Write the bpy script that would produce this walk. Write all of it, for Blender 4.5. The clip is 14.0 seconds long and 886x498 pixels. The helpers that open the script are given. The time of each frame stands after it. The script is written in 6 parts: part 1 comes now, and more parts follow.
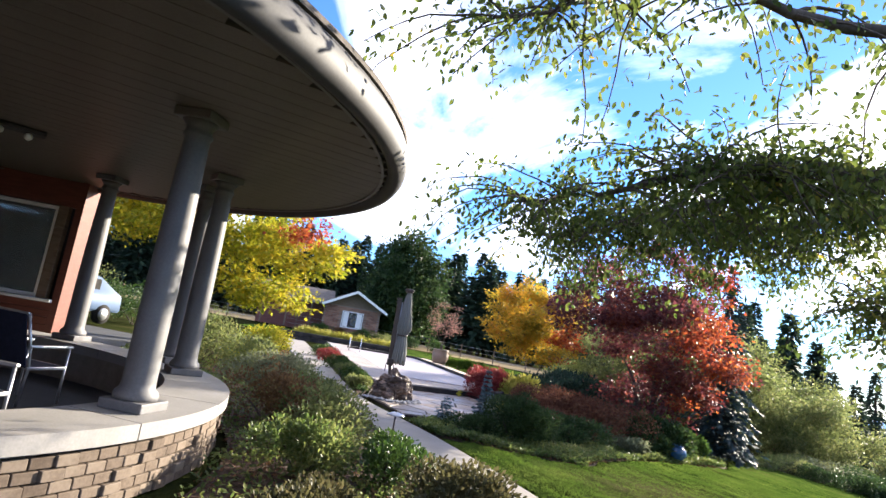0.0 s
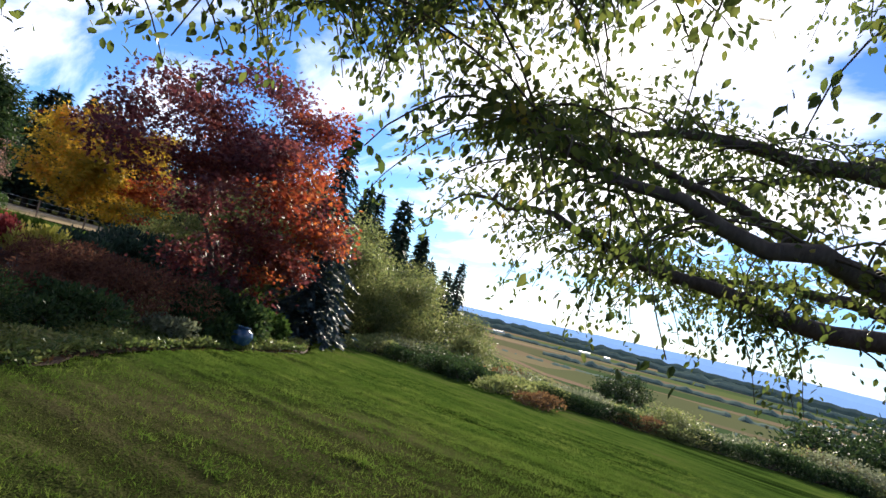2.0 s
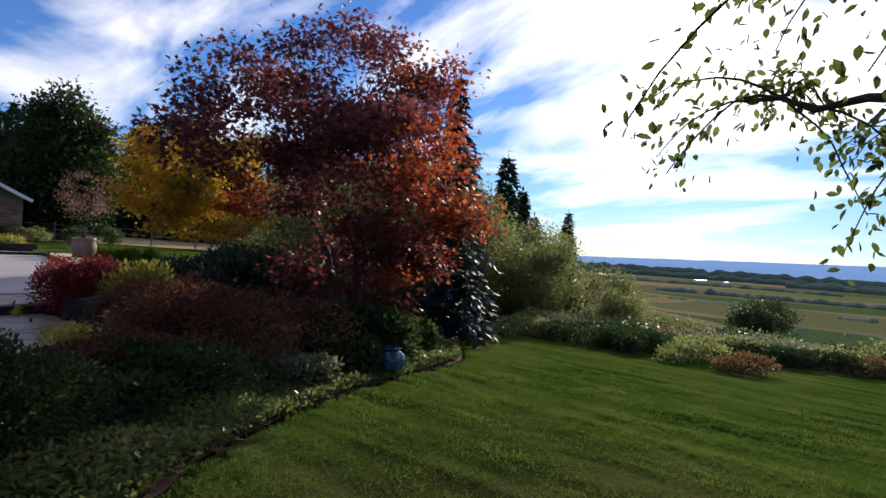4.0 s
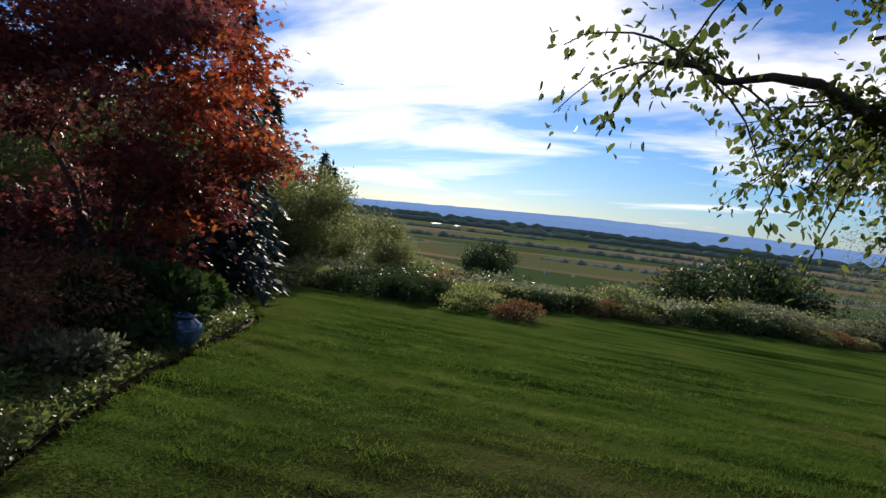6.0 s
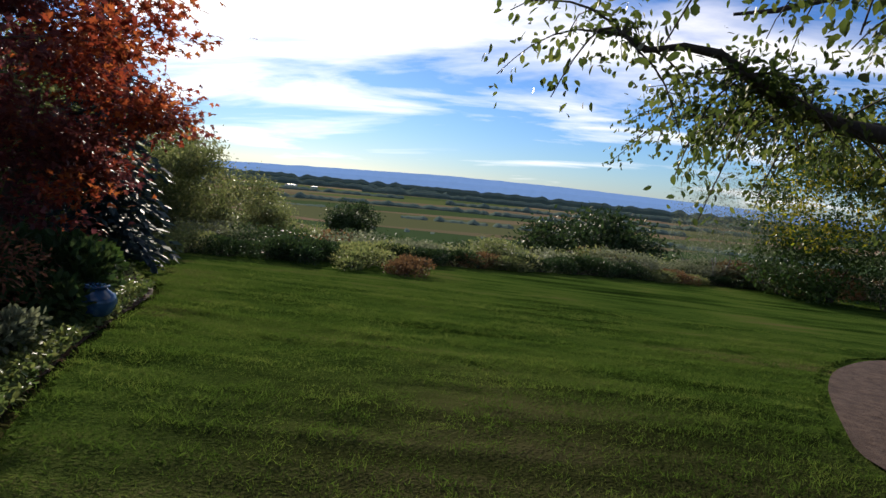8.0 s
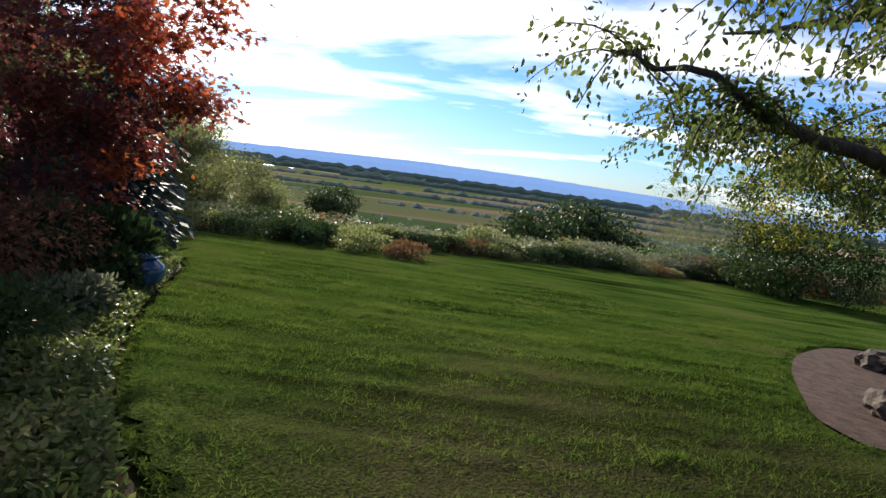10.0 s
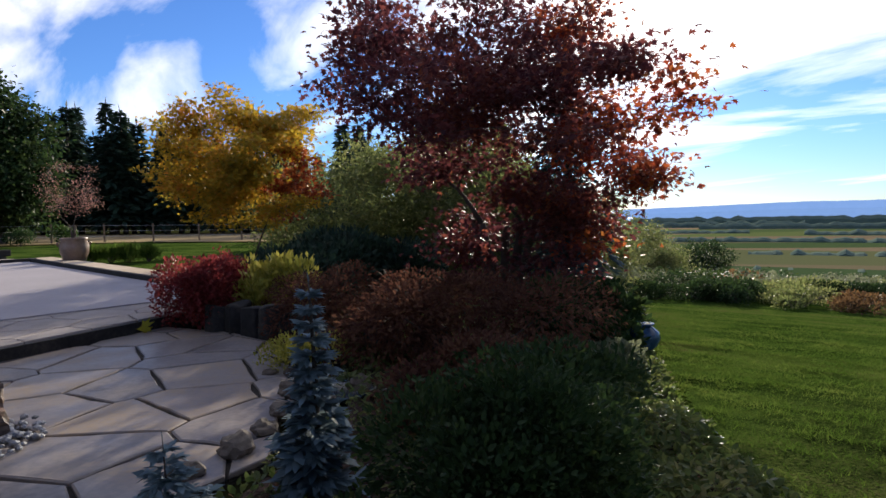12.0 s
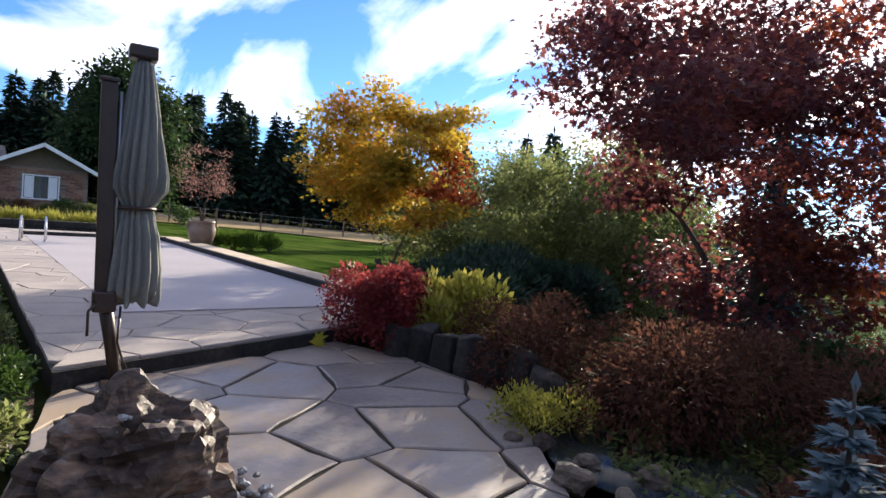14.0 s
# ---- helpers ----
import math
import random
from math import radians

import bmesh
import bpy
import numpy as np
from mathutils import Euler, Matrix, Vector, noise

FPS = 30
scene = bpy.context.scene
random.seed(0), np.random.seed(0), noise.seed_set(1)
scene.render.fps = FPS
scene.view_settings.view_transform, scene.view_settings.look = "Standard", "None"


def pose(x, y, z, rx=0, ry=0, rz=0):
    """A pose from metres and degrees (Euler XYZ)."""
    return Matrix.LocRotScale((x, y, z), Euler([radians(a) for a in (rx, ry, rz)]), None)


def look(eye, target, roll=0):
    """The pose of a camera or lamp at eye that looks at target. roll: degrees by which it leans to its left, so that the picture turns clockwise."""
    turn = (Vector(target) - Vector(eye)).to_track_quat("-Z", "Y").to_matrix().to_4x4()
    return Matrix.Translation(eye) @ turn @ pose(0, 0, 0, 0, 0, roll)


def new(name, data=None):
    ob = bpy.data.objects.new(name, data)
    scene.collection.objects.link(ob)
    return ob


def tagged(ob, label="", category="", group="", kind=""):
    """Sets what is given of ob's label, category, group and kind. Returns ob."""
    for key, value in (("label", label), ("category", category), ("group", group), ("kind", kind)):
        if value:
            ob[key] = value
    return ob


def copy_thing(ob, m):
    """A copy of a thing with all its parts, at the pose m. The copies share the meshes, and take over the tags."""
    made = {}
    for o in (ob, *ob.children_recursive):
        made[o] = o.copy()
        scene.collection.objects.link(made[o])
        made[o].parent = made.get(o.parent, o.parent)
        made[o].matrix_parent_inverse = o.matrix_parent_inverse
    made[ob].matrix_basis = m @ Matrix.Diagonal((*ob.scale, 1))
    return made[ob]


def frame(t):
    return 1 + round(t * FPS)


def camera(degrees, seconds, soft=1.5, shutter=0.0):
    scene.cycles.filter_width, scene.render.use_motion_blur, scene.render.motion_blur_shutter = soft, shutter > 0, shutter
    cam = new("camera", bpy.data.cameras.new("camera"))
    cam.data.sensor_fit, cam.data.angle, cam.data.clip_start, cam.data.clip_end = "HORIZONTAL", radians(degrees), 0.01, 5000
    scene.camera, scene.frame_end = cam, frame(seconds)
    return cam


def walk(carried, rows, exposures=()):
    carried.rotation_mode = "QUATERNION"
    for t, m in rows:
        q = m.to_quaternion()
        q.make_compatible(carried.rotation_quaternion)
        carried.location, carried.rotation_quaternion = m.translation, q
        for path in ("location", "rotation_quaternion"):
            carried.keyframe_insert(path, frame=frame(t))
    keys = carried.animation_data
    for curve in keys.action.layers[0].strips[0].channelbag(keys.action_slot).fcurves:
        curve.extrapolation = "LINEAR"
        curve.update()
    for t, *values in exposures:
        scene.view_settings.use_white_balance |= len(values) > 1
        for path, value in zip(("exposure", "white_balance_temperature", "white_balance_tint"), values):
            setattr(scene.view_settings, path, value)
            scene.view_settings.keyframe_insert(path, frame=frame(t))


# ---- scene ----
# ---- camera and walk ----
cam = camera(72.7, 14.0)
PATH = [
    (0, (-0.798, -15.639, 1.554), (-0.598, -13.669, 1.835), 10.0),
    (0.5, (-0.416, -15.154, 1.426), (0.121, -13.24, 1.645), 13.3),
    (1, (0.142, -14.484, 1.353), (1.007, -12.69, 1.541), 13.5),
    (1.5, (1.167, -13.687, 1.364), (2.33, -12.066, 1.504), 14.1),
    (2, (1.888, -12.514, 1.41), (3.179, -10.994, 1.556), 13.8),
    (2.5, (2.12, -11.542, 1.434), (3.325, -9.955, 1.605), 9.8),
    (4.8, (2.697, -9.332, 1.551), (3.842, -7.698, 1.405), 0.9),
    (5, (2.705, -9.157, 1.563), (4.023, -7.662, 1.404), 4.1),
    (5.5, (2.612, -8.881, 1.587), (4.13, -7.587, 1.437), 6.6),
    (6, (2.497, -8.705, 1.552), (4.157, -7.6, 1.399), 6.5),
    (6.5, (2.425, -8.527, 1.5), (4.17, -7.569, 1.305), 7.2),
    (7, (2.22, -8.408, 1.497), (4.019, -7.561, 1.287), 7.5),
    (7.5, (2.136, -8.309, 1.493), (3.974, -7.547, 1.284), 6.7),
    (8, (1.978, -8.238, 1.465), (3.844, -7.558, 1.227), 5.5),
    (8.2, (1.937, -8.239, 1.443), (3.805, -7.579, 1.17), 4.0),
    (10.5, (0.832, -8.029, 1.495), (2.714, -7.406, 1.227), 9.1),
    (11, (0.48, -8.057, 1.588), (2.273, -7.198, 1.369), 9.1),
    (11.5, (0.373, -7.744, 1.579), (1.915, -6.483, 1.396), 1.7),
    (12, (0.275, -7.108, 1.435), (1.526, -5.553, 1.309), -1.3),
    (12.5, (0.125, -6.448, 1.411), (1.185, -4.753, 1.357), 0.4),
    (13, (0.027, -5.792, 1.352), (0.955, -4.02, 1.315), 0.7),
    (13.5, (-0.116, -5.389, 1.349), (0.787, -3.605, 1.309), 1.9),
    (14, (-0.244, -5.195, 1.473), (0.796, -3.489, 1.38), 4.7),
]
walk(cam, [(t, look(eye, target, roll)) for t, eye, target, roll in PATH],
     exposures=[(0.0, 2.1), (1.0, 1.4), (1.5, 1.3), (2.0, 1.1), (2.5, 0.65), (5.0, 0.35), (6.5, 0.15), (8.2, 0.25), (10.5, 0.8), (11.0, 0.8), (11.5, 0.6), (12.5, 0.7), (14.0, 1.3)])

# ---- world and sun ----
SUN_DIR = Vector((0.775, 0.555, 0.30)).normalized()


def build_world():
    w = bpy.data.worlds.new("sky")
    scene.world = w
    w.use_nodes = True
    nt = w.node_tree
    nt.nodes.clear()
    N, L = nt.nodes.new, nt.links.new
    out, bg = N("ShaderNodeOutputWorld"), N("ShaderNodeBackground")
    sky = N("ShaderNodeTexSky")
    sky.sky_type, sky.sun_disc = "NISHITA", False
    sky.sun_elevation = math.asin(SUN_DIR.z)
    sky.sun_rotation = math.atan2(SUN_DIR.x, SUN_DIR.y)
    sky.air_density, sky.dust_density, sky.ozone_density = 1.0, 0.1, 4.0
    tc, sep = N("ShaderNodeTexCoord"), N("ShaderNodeSeparateXYZ")
    L(tc.outputs["Generated"], sep.inputs[0])
    up = N("ShaderNodeMath"); up.operation = "MAXIMUM"; up.inputs[1].default_value = 0.0
    L(sep.outputs[2], up.inputs[0])
    add = N("ShaderNodeMath"); add.operation = "ADD"; add.inputs[1].default_value = 0.16
    L(up.outputs[0], add.inputs[0])
    comb = N("ShaderNodeCombineXYZ")
    for i in (0, 1):
        d = N("ShaderNodeMath"); d.operation = "DIVIDE"
        L(sep.outputs[i], d.inputs[0]); L(add.outputs[0], d.inputs[1]); L(d.outputs[0], comb.inputs[i])
    mp = N("ShaderNodeMapping")
    mp.inputs["Rotation"].default_value = (0, 0, radians(35))
    mp.inputs["Scale"].default_value = (0.9, 0.42, 1)
    mp.inputs["Location"].default_value = (CLOUD_X, CLOUD_Y, 0.0)
    L(comb.outputs[0], mp.inputs[0])
    n1 = N("ShaderNodeTexNoise")
    n1.inputs["Scale"].default_value, n1.inputs["Detail"].default_value, n1.inputs["Roughness"].default_value = 1.5, 9, 0.55
    n1.inputs["Distortion"].default_value = 0.5
    L(mp.outputs[0], n1.inputs["Vector"])
    rp = N("ShaderNodeValToRGB")
    rp.color_ramp.elements[0].position, rp.color_ramp.elements[1].position = 0.475, 0.70
    # clouds are brighter on the sun's side
    dot = N("ShaderNodeVectorMath"); dot.operation = "DOT_PRODUCT"
    dot.inputs[1].default_value = SUN_DIR
    L(tc.outputs["Generated"], dot.inputs[0])
    glow = N("ShaderNodeMapRange")
    glow.inputs[1].default_value, glow.inputs[2].default_value = 0.2, 0.995
    glow.inputs[3].default_value, glow.inputs[4].default_value = 11.5, 19.0
    L(dot.outputs["Value"], glow.inputs[0])
    # thicker, whiter veil round the sun
    veil = N("ShaderNodeMapRange"); veil.interpolation_type = "SMOOTHSTEP"
    veil.inputs[1].default_value, veil.inputs[2].default_value, veil.inputs[3].default_value, veil.inputs[4].default_value = 0.92, 0.995, 0.0, 0.11
    L(dot.outputs["Value"], veil.inputs[0])
    vsum = N("ShaderNodeMath"); vsum.operation = "ADD"
    low = N("ShaderNodeMapRange")
    low.inputs[1].default_value, low.inputs[2].default_value, low.inputs[3].default_value, low.inputs[4].default_value = 0.02, 0.2, -0.09, 0.02
    L(sep.outputs[2], low.inputs[0])
    vs2 = N("ShaderNodeMath"); vs2.operation = "ADD"
    L(n1.outputs["Fac"], vsum.inputs[0]); L(veil.outputs[0], vsum.inputs[1])
    L(vsum.outputs[0], vs2.inputs[0]); L(low.outputs[0], vs2.inputs[1]); L(vs2.outputs[0], rp.inputs[0])
    mix = N("ShaderNodeMixRGB")
    tint = N("ShaderNodeMixRGB"); tint.blend_type = "MULTIPLY"; tint.inputs[0].default_value = 1.0
    tint.inputs[1].default_value = (1.03, 0.985, 0.97, 1)
    L(glow.outputs[0], tint.inputs[2])
    blue = N("ShaderNodeMixRGB"); blue.blend_type = "MULTIPLY"; blue.inputs[0].default_value = 1.0
    blue.inputs[2].default_value = (0.72, 0.97, 1.45, 1)
    L(sky.outputs[0], blue.inputs[1])
    L(rp.outputs[0], mix.inputs[0]); L(blue.outputs[0], mix.inputs[1]); L(tint.outputs[0], mix.inputs[2])
    L(mix.outputs[0], bg.inputs[0])
    bg.inputs[1].default_value = SKY_STRENGTH
    L(bg.outputs[0], out.inputs[0])


CLOUD_X, CLOUD_Y, SKY_STRENGTH = 0.3, 1.7, 0.068
build_world()
sun = new("sun", bpy.data.lights.new("sun", "SUN"))
sun.data.energy, sun.data.angle, sun.data.color = 5.0, radians(0.6), (1.0, 0.9, 0.74)
sun.matrix_world = look((0, 0, 50), Vector((0, 0, 50)) - SUN_DIR)

# ---- materials ----


def base_nodes(name):
    m = bpy.data.materials.new(name)
    m.use_nodes = True
    nt = m.node_tree
    return m, nt, nt.nodes.new, nt.links.new, nt.nodes["Principled BSDF"], nt.nodes["Material Output"]


def ramp_of(N, stops):
    r = N("ShaderNodeValToRGB")
    e = r.color_ramp.elements
    while len(e) < len(stops):
        e.new(0.5)
    for el, (p, c) in zip(e, stops):
        el.position, el.color = p, (*c, 1)
    return r


def surface(name, stops, scale=4.0, fine=40.0, rough=0.8, bump=0.3, metal=0.0, depth=0.01, per_object=0.0, stretch=(1, 1, 1), wet=0.0):
    """Two scales of noise over a colour ramp, with fine relief."""
    m, nt, N, L, bsdf, out = base_nodes(name)
    tc, mp = N("ShaderNodeTexCoord"), N("ShaderNodeMapping")
    mp.inputs["Scale"].default_value = stretch
    L(tc.outputs["Object"], mp.inputs[0])
    a, b = N("ShaderNodeTexNoise"), N("ShaderNodeTexNoise")
    a.inputs["Scale"].default_value, a.inputs["Detail"].default_value = scale, 6
    b.inputs["Scale"].default_value, b.inputs["Detail"].default_value = fine, 4
    if per_object:
        info, offs = N("ShaderNodeObjectInfo"), N("ShaderNodeVectorMath")
        offs.operation = "ADD"
        sc = N("ShaderNodeVectorMath"); sc.operation = "SCALE"; sc.inputs["Scale"].default_value = 37.0
        cx = N("ShaderNodeCombineXYZ")
        for i in range(3):
            L(info.outputs["Random"], cx.inputs[i])
        L(cx.outputs[0], sc.inputs[0]); L(mp.outputs[0], offs.inputs[0]); L(sc.outputs[0], offs.inputs[1])
        L(offs.outputs[0], a.inputs["Vector"]); L(offs.outputs[0], b.inputs["Vector"])
    else:
        L(mp.outputs[0], a.inputs["Vector"]); L(mp.outputs[0], b.inputs["Vector"])
    mixf = N("ShaderNodeMath"); mixf.operation = "MULTIPLY_ADD"; mixf.inputs[1].default_value = 0.45
    L(b.outputs["Fac"], mixf.inputs[0])
    half = N("ShaderNodeMath"); half.operation = "MULTIPLY"; half.inputs[1].default_value = 0.62
    L(a.outputs["Fac"], half.inputs[0]); L(half.outputs[0], mixf.inputs[2])
    fac = mixf
    if per_object:
        s2 = N("ShaderNodeMath"); s2.operation = "MULTIPLY_ADD"; s2.inputs[1].default_value = per_object
        L(info.outputs["Random"], s2.inputs[0]); L(mixf.outputs[0], s2.inputs[2])
        s3 = N("ShaderNodeMath"); s3.operation = "SUBTRACT"; s3.inputs[1].default_value = per_object / 2
        L(s2.outputs[0], s3.inputs[0])
        fac = s3
    r = ramp_of(N, stops)
    L(fac.outputs[0], r.inputs[0]); L(r.outputs[0], bsdf.inputs["Base Color"])
    bsdf.inputs["Roughness"].default_value, bsdf.inputs["Metallic"].default_value = rough, metal
    if rough > 0.7:
        bsdf.inputs["Specular IOR Level"].default_value = 0.2
    if wet:
        mr = N("ShaderNodeMapRange")
        mr.inputs[1].default_value, mr.inputs[2].default_value, mr.inputs[3].default_value, mr.inputs[4].default_value = 0.4, 0.6, rough - wet, rough
        L(a.outputs["Fac"], mr.inputs[0]); L(mr.outputs[0], bsdf.inputs["Roughness"])
    bp = N("ShaderNodeBump")
    bp.inputs["Strength"].default_value, bp.inputs["Distance"].default_value = bump, depth
    L(mixf.outputs[0], bp.inputs["Height"]); L(bp.outputs[0], bsdf.inputs["Normal"])
    return m


def leaf_material(name, stops, through_light=0.45, rough=0.5, gain=1.6, gloss=0.2):
    """Leaves: colour by leaf, a patchy large-scale drift, light shining through."""
    m, nt, N, L, bsdf, out = base_nodes(name)
    geo, tc, nz = N("ShaderNodeNewGeometry"), N("ShaderNodeTexCoord"), N("ShaderNodeTexNoise")
    nz.inputs["Scale"].default_value, nz.inputs["Detail"].default_value = 1.1, 2
    L(tc.outputs["Object"], nz.inputs["Vector"])
    f = N("ShaderNodeMath"); f.operation = "MULTIPLY_ADD"; f.inputs[1].default_value = 0.5
    g = N("ShaderNodeMapRange")
    g.inputs[1].default_value, g.inputs[2].default_value, g.inputs[3].default_value, g.inputs[4].default_value = 0.3, 0.7, 0.0, 0.5
    L(nz.outputs["Fac"], g.inputs[0])
    L(geo.outputs["Random Per Island"], f.inputs[0]); L(g.outputs[0], f.inputs[2])
    r = ramp_of(N, stops)
    L(f.outputs[0], r.inputs[0]); L(r.outputs[0], bsdf.inputs["Base Color"])
    bsdf.inputs["Roughness"].default_value = rough
    bsdf.inputs["Specular IOR Level"].default_value = gloss
    tr, mx = N("ShaderNodeBsdfTranslucent"), N("ShaderNodeMixShader")
    br = N("ShaderNodeMixRGB"); br.blend_type = "MULTIPLY"; br.inputs[0].default_value = 1.0
    br.inputs[2].default_value = (gain, gain, gain, 1)
    L(r.outputs[0], br.inputs[1]); L(br.outputs[0], tr.inputs[0])
    mx.inputs[0].default_value = through_light
    L(bsdf.outputs[0], mx.inputs[1]); L(tr.outputs[0], mx.inputs[2]); L(mx.outputs[0], out.inputs[0])
    return m


def lawn_material():
    m, nt, N, L, bsdf, out = base_nodes("lawn_grass")
    tc = N("ShaderNodeTexCoord")
    big, mid, fine, mp = (N("ShaderNodeTexNoise") for _ in range(3)), None, None, N("ShaderNodeMapping")
    big, mid, fine = big
    big.inputs["Scale"].default_value, mid.inputs["Scale"].default_value, fine.inputs["Scale"].default_value = 0.35, 1.4, 45.0
    mid.inputs["Detail"].default_value = fine.inputs["Detail"].default_value = 6
    # mown lines, laid across the slope
    mp.vector_type = "TEXTURE"
    mp.inputs["Rotation"].default_value = (0, 0, radians(24))
    mp.inputs["Scale"].default_value = (0.55, 5.0, 1)
    L(tc.outputs["Object"], mp.inputs[0]); L(mp.outputs[0], mid.inputs["Vector"])
    L(tc.outputs["Object"], big.inputs["Vector"]); L(tc.outputs["Object"], fine.inputs["Vector"])
    s = N("ShaderNodeMath"); s.operation = "ADD"
    s2 = N("ShaderNodeMath"); s2.operation = "MULTIPLY_ADD"; s2.inputs[1].default_value = 0.7
    L(big.outputs["Fac"], s.inputs[0]); L(mid.outputs["Fac"], s.inputs[1])
    L(fine.outputs["Fac"], s2.inputs[0]); L(s.outputs[0], s2.inputs[2])
    d = N("ShaderNodeMath"); d.operation = "MULTIPLY"; d.inputs[1].default_value = 0.37
    L(s2.outputs[0], d.inputs[0])
    r = ramp_of(N, [(0.36, (0.008, 0.016, 0.004)), (0.43, (0.024, 0.046, 0.009)), (0.49, (0.044, 0.08, 0.015)), (0.55, (0.072, 0.112, 0.02)), (0.62, (0.1, 0.1, 0.035))])
    L(d.outputs[0], r.inputs[0])
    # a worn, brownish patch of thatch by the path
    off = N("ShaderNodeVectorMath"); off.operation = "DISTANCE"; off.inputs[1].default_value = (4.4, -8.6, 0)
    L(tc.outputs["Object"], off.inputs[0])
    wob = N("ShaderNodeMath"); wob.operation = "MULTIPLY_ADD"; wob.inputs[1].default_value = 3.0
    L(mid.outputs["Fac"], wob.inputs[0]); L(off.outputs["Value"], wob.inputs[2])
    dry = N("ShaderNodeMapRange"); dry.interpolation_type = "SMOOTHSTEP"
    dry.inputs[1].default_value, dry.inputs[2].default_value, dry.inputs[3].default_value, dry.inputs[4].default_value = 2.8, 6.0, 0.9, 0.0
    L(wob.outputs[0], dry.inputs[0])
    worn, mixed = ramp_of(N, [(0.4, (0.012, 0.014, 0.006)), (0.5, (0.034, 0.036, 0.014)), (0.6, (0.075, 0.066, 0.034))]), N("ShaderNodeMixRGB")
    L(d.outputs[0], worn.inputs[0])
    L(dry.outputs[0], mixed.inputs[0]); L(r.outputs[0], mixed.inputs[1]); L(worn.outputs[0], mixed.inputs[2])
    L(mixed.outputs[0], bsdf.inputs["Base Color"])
    bsdf.inputs["Roughness"].default_value = 0.9
    bsdf.inputs["Specular IOR Level"].default_value = 0.0
    bp = N("ShaderNodeBump"); bp.inputs["Strength"].default_value, bp.inputs["Distance"].default_value = 1.0, 0.09
    L(s2.outputs[0], bp.inputs["Height"]); L(bp.outputs[0], bsdf.inputs["Normal"])
    return m


def valley_material():
    """Bank scrub close by, then fields of several crops on the flat valley floor."""
    m, nt, N, L, bsdf, out = base_nodes("valley_ground")
    tc, mp, vo = N("ShaderNodeTexCoord"), N("ShaderNodeMapping"), N("ShaderNodeTexVoronoi")
    mp.vector_type = "TEXTURE"
    mp.inputs["Rotation"].default_value = (0, 0, radians(28))
    mp.inputs["Scale"].default_value = (420, 1500, 1000000)
    L(tc.outputs["Object"], mp.inputs[0]); L(mp.outputs[0], vo.inputs["Vector"])
    vo.inputs["Scale"].default_value = 1.6
    sep = N("ShaderNodeSeparateXYZ")
    L(vo.outputs["Color"], sep.inputs[0])
    r = ramp_of(N, [(0.0, (0.05, 0.08, 0.035)), (0.3, (0.1, 0.13, 0.045)), (0.5, (0.2, 0.14, 0.095)), (0.7, (0.075, 0.1, 0.042)), (0.9, (0.24, 0.18, 0.11))])
    L(sep.outputs[0], r.inputs[0])
    nz = N("ShaderNodeTexNoise"); nz.inputs["Scale"].default_value, nz.inputs["Detail"].default_value = 0.5, 8
    L(tc.outputs["Object"], nz.inputs["Vector"])
    soil = ramp_of(N, [(0.35, (0.02, 0.018, 0.008)), (0.55, (0.028, 0.034, 0.011)), (0.7, (0.05, 0.046, 0.018))])
    L(nz.outputs["Fac"], soil.inputs[0])
    ln = N("ShaderNodeVectorMath"); ln.operation = "LENGTH"
    L(tc.outputs["Object"], ln.inputs[0])
    mr = N("ShaderNodeMapRange"); mr.inputs[1].default_value, mr.inputs[2].default_value = 120, 300
    L(ln.outputs["Value"], mr.inputs[0])
    mx = N("ShaderNodeMixRGB")
    L(mr.outputs[0], mx.inputs[0]); L(soil.outputs[0], mx.inputs[1]); L(r.outputs[0], mx.inputs[2])
    L(mx.outputs[0], bsdf.inputs["Base Color"])
    bsdf.inputs["Roughness"].default_value = 1.0
    bsdf.inputs["Specular IOR Level"].default_value = 0.0
    bp = N("ShaderNodeBump"); bp.inputs["Strength"].default_value, bp.inputs["Distance"].default_value = 0.6, 0.08
    n2 = N("ShaderNodeTexNoise"); n2.inputs["Scale"].default_value, n2.inputs["Detail"].default_value = 14, 6
    L(tc.outputs["Object"], n2.inputs["Vector"]); L(n2.outputs["Fac"], bp.inputs["Height"]); L(bp.outputs[0], bsdf.inputs["Normal"])
    return m


def glass_material(name, tint=(0.8, 0.9, 0.9)):
    m, nt, N, L, bsdf, out = base_nodes(name)
    bsdf.inputs["Base Color"].default_value = (*tint, 1)
    bsdf.inputs["Roughness"].default_value = 0.04
    bsdf.inputs["Transmission Weight"].default_value = 0.9
    return m


M = {}
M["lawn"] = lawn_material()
M["ground"] = valley_material()
M["concrete"] = surface("concrete", [(0.3, (0.21, 0.19, 0.17)), (0.55, (0.28, 0.255, 0.23)), (0.75, (0.34, 0.315, 0.285))], 1.5, 90, 0.85, 0.25, depth=0.004)
M["cap"] = surface("cap_stone", [(0.3, (0.19, 0.18, 0.17)), (0.6, (0.26, 0.245, 0.235)), (0.8, (0.32, 0.305, 0.29))], 2, 60, 0.7, 0.2, depth=0.004)
M["column"] = surface("painted_column", [(0.3, (0.1, 0.095, 0.097)), (0.6, (0.135, 0.13, 0.132)), (0.8, (0.18, 0.172, 0.175))], 3, 50, 0.6, 0.15, depth=0.004)
M["soffit"] = surface("soffit_boards", [(0.3, (0.075, 0.062, 0.052)), (0.6, (0.11, 0.092, 0.078)), (0.8, (0.14, 0.12, 0.1))], 2, 50, 0.6, 0.2, depth=0.003)
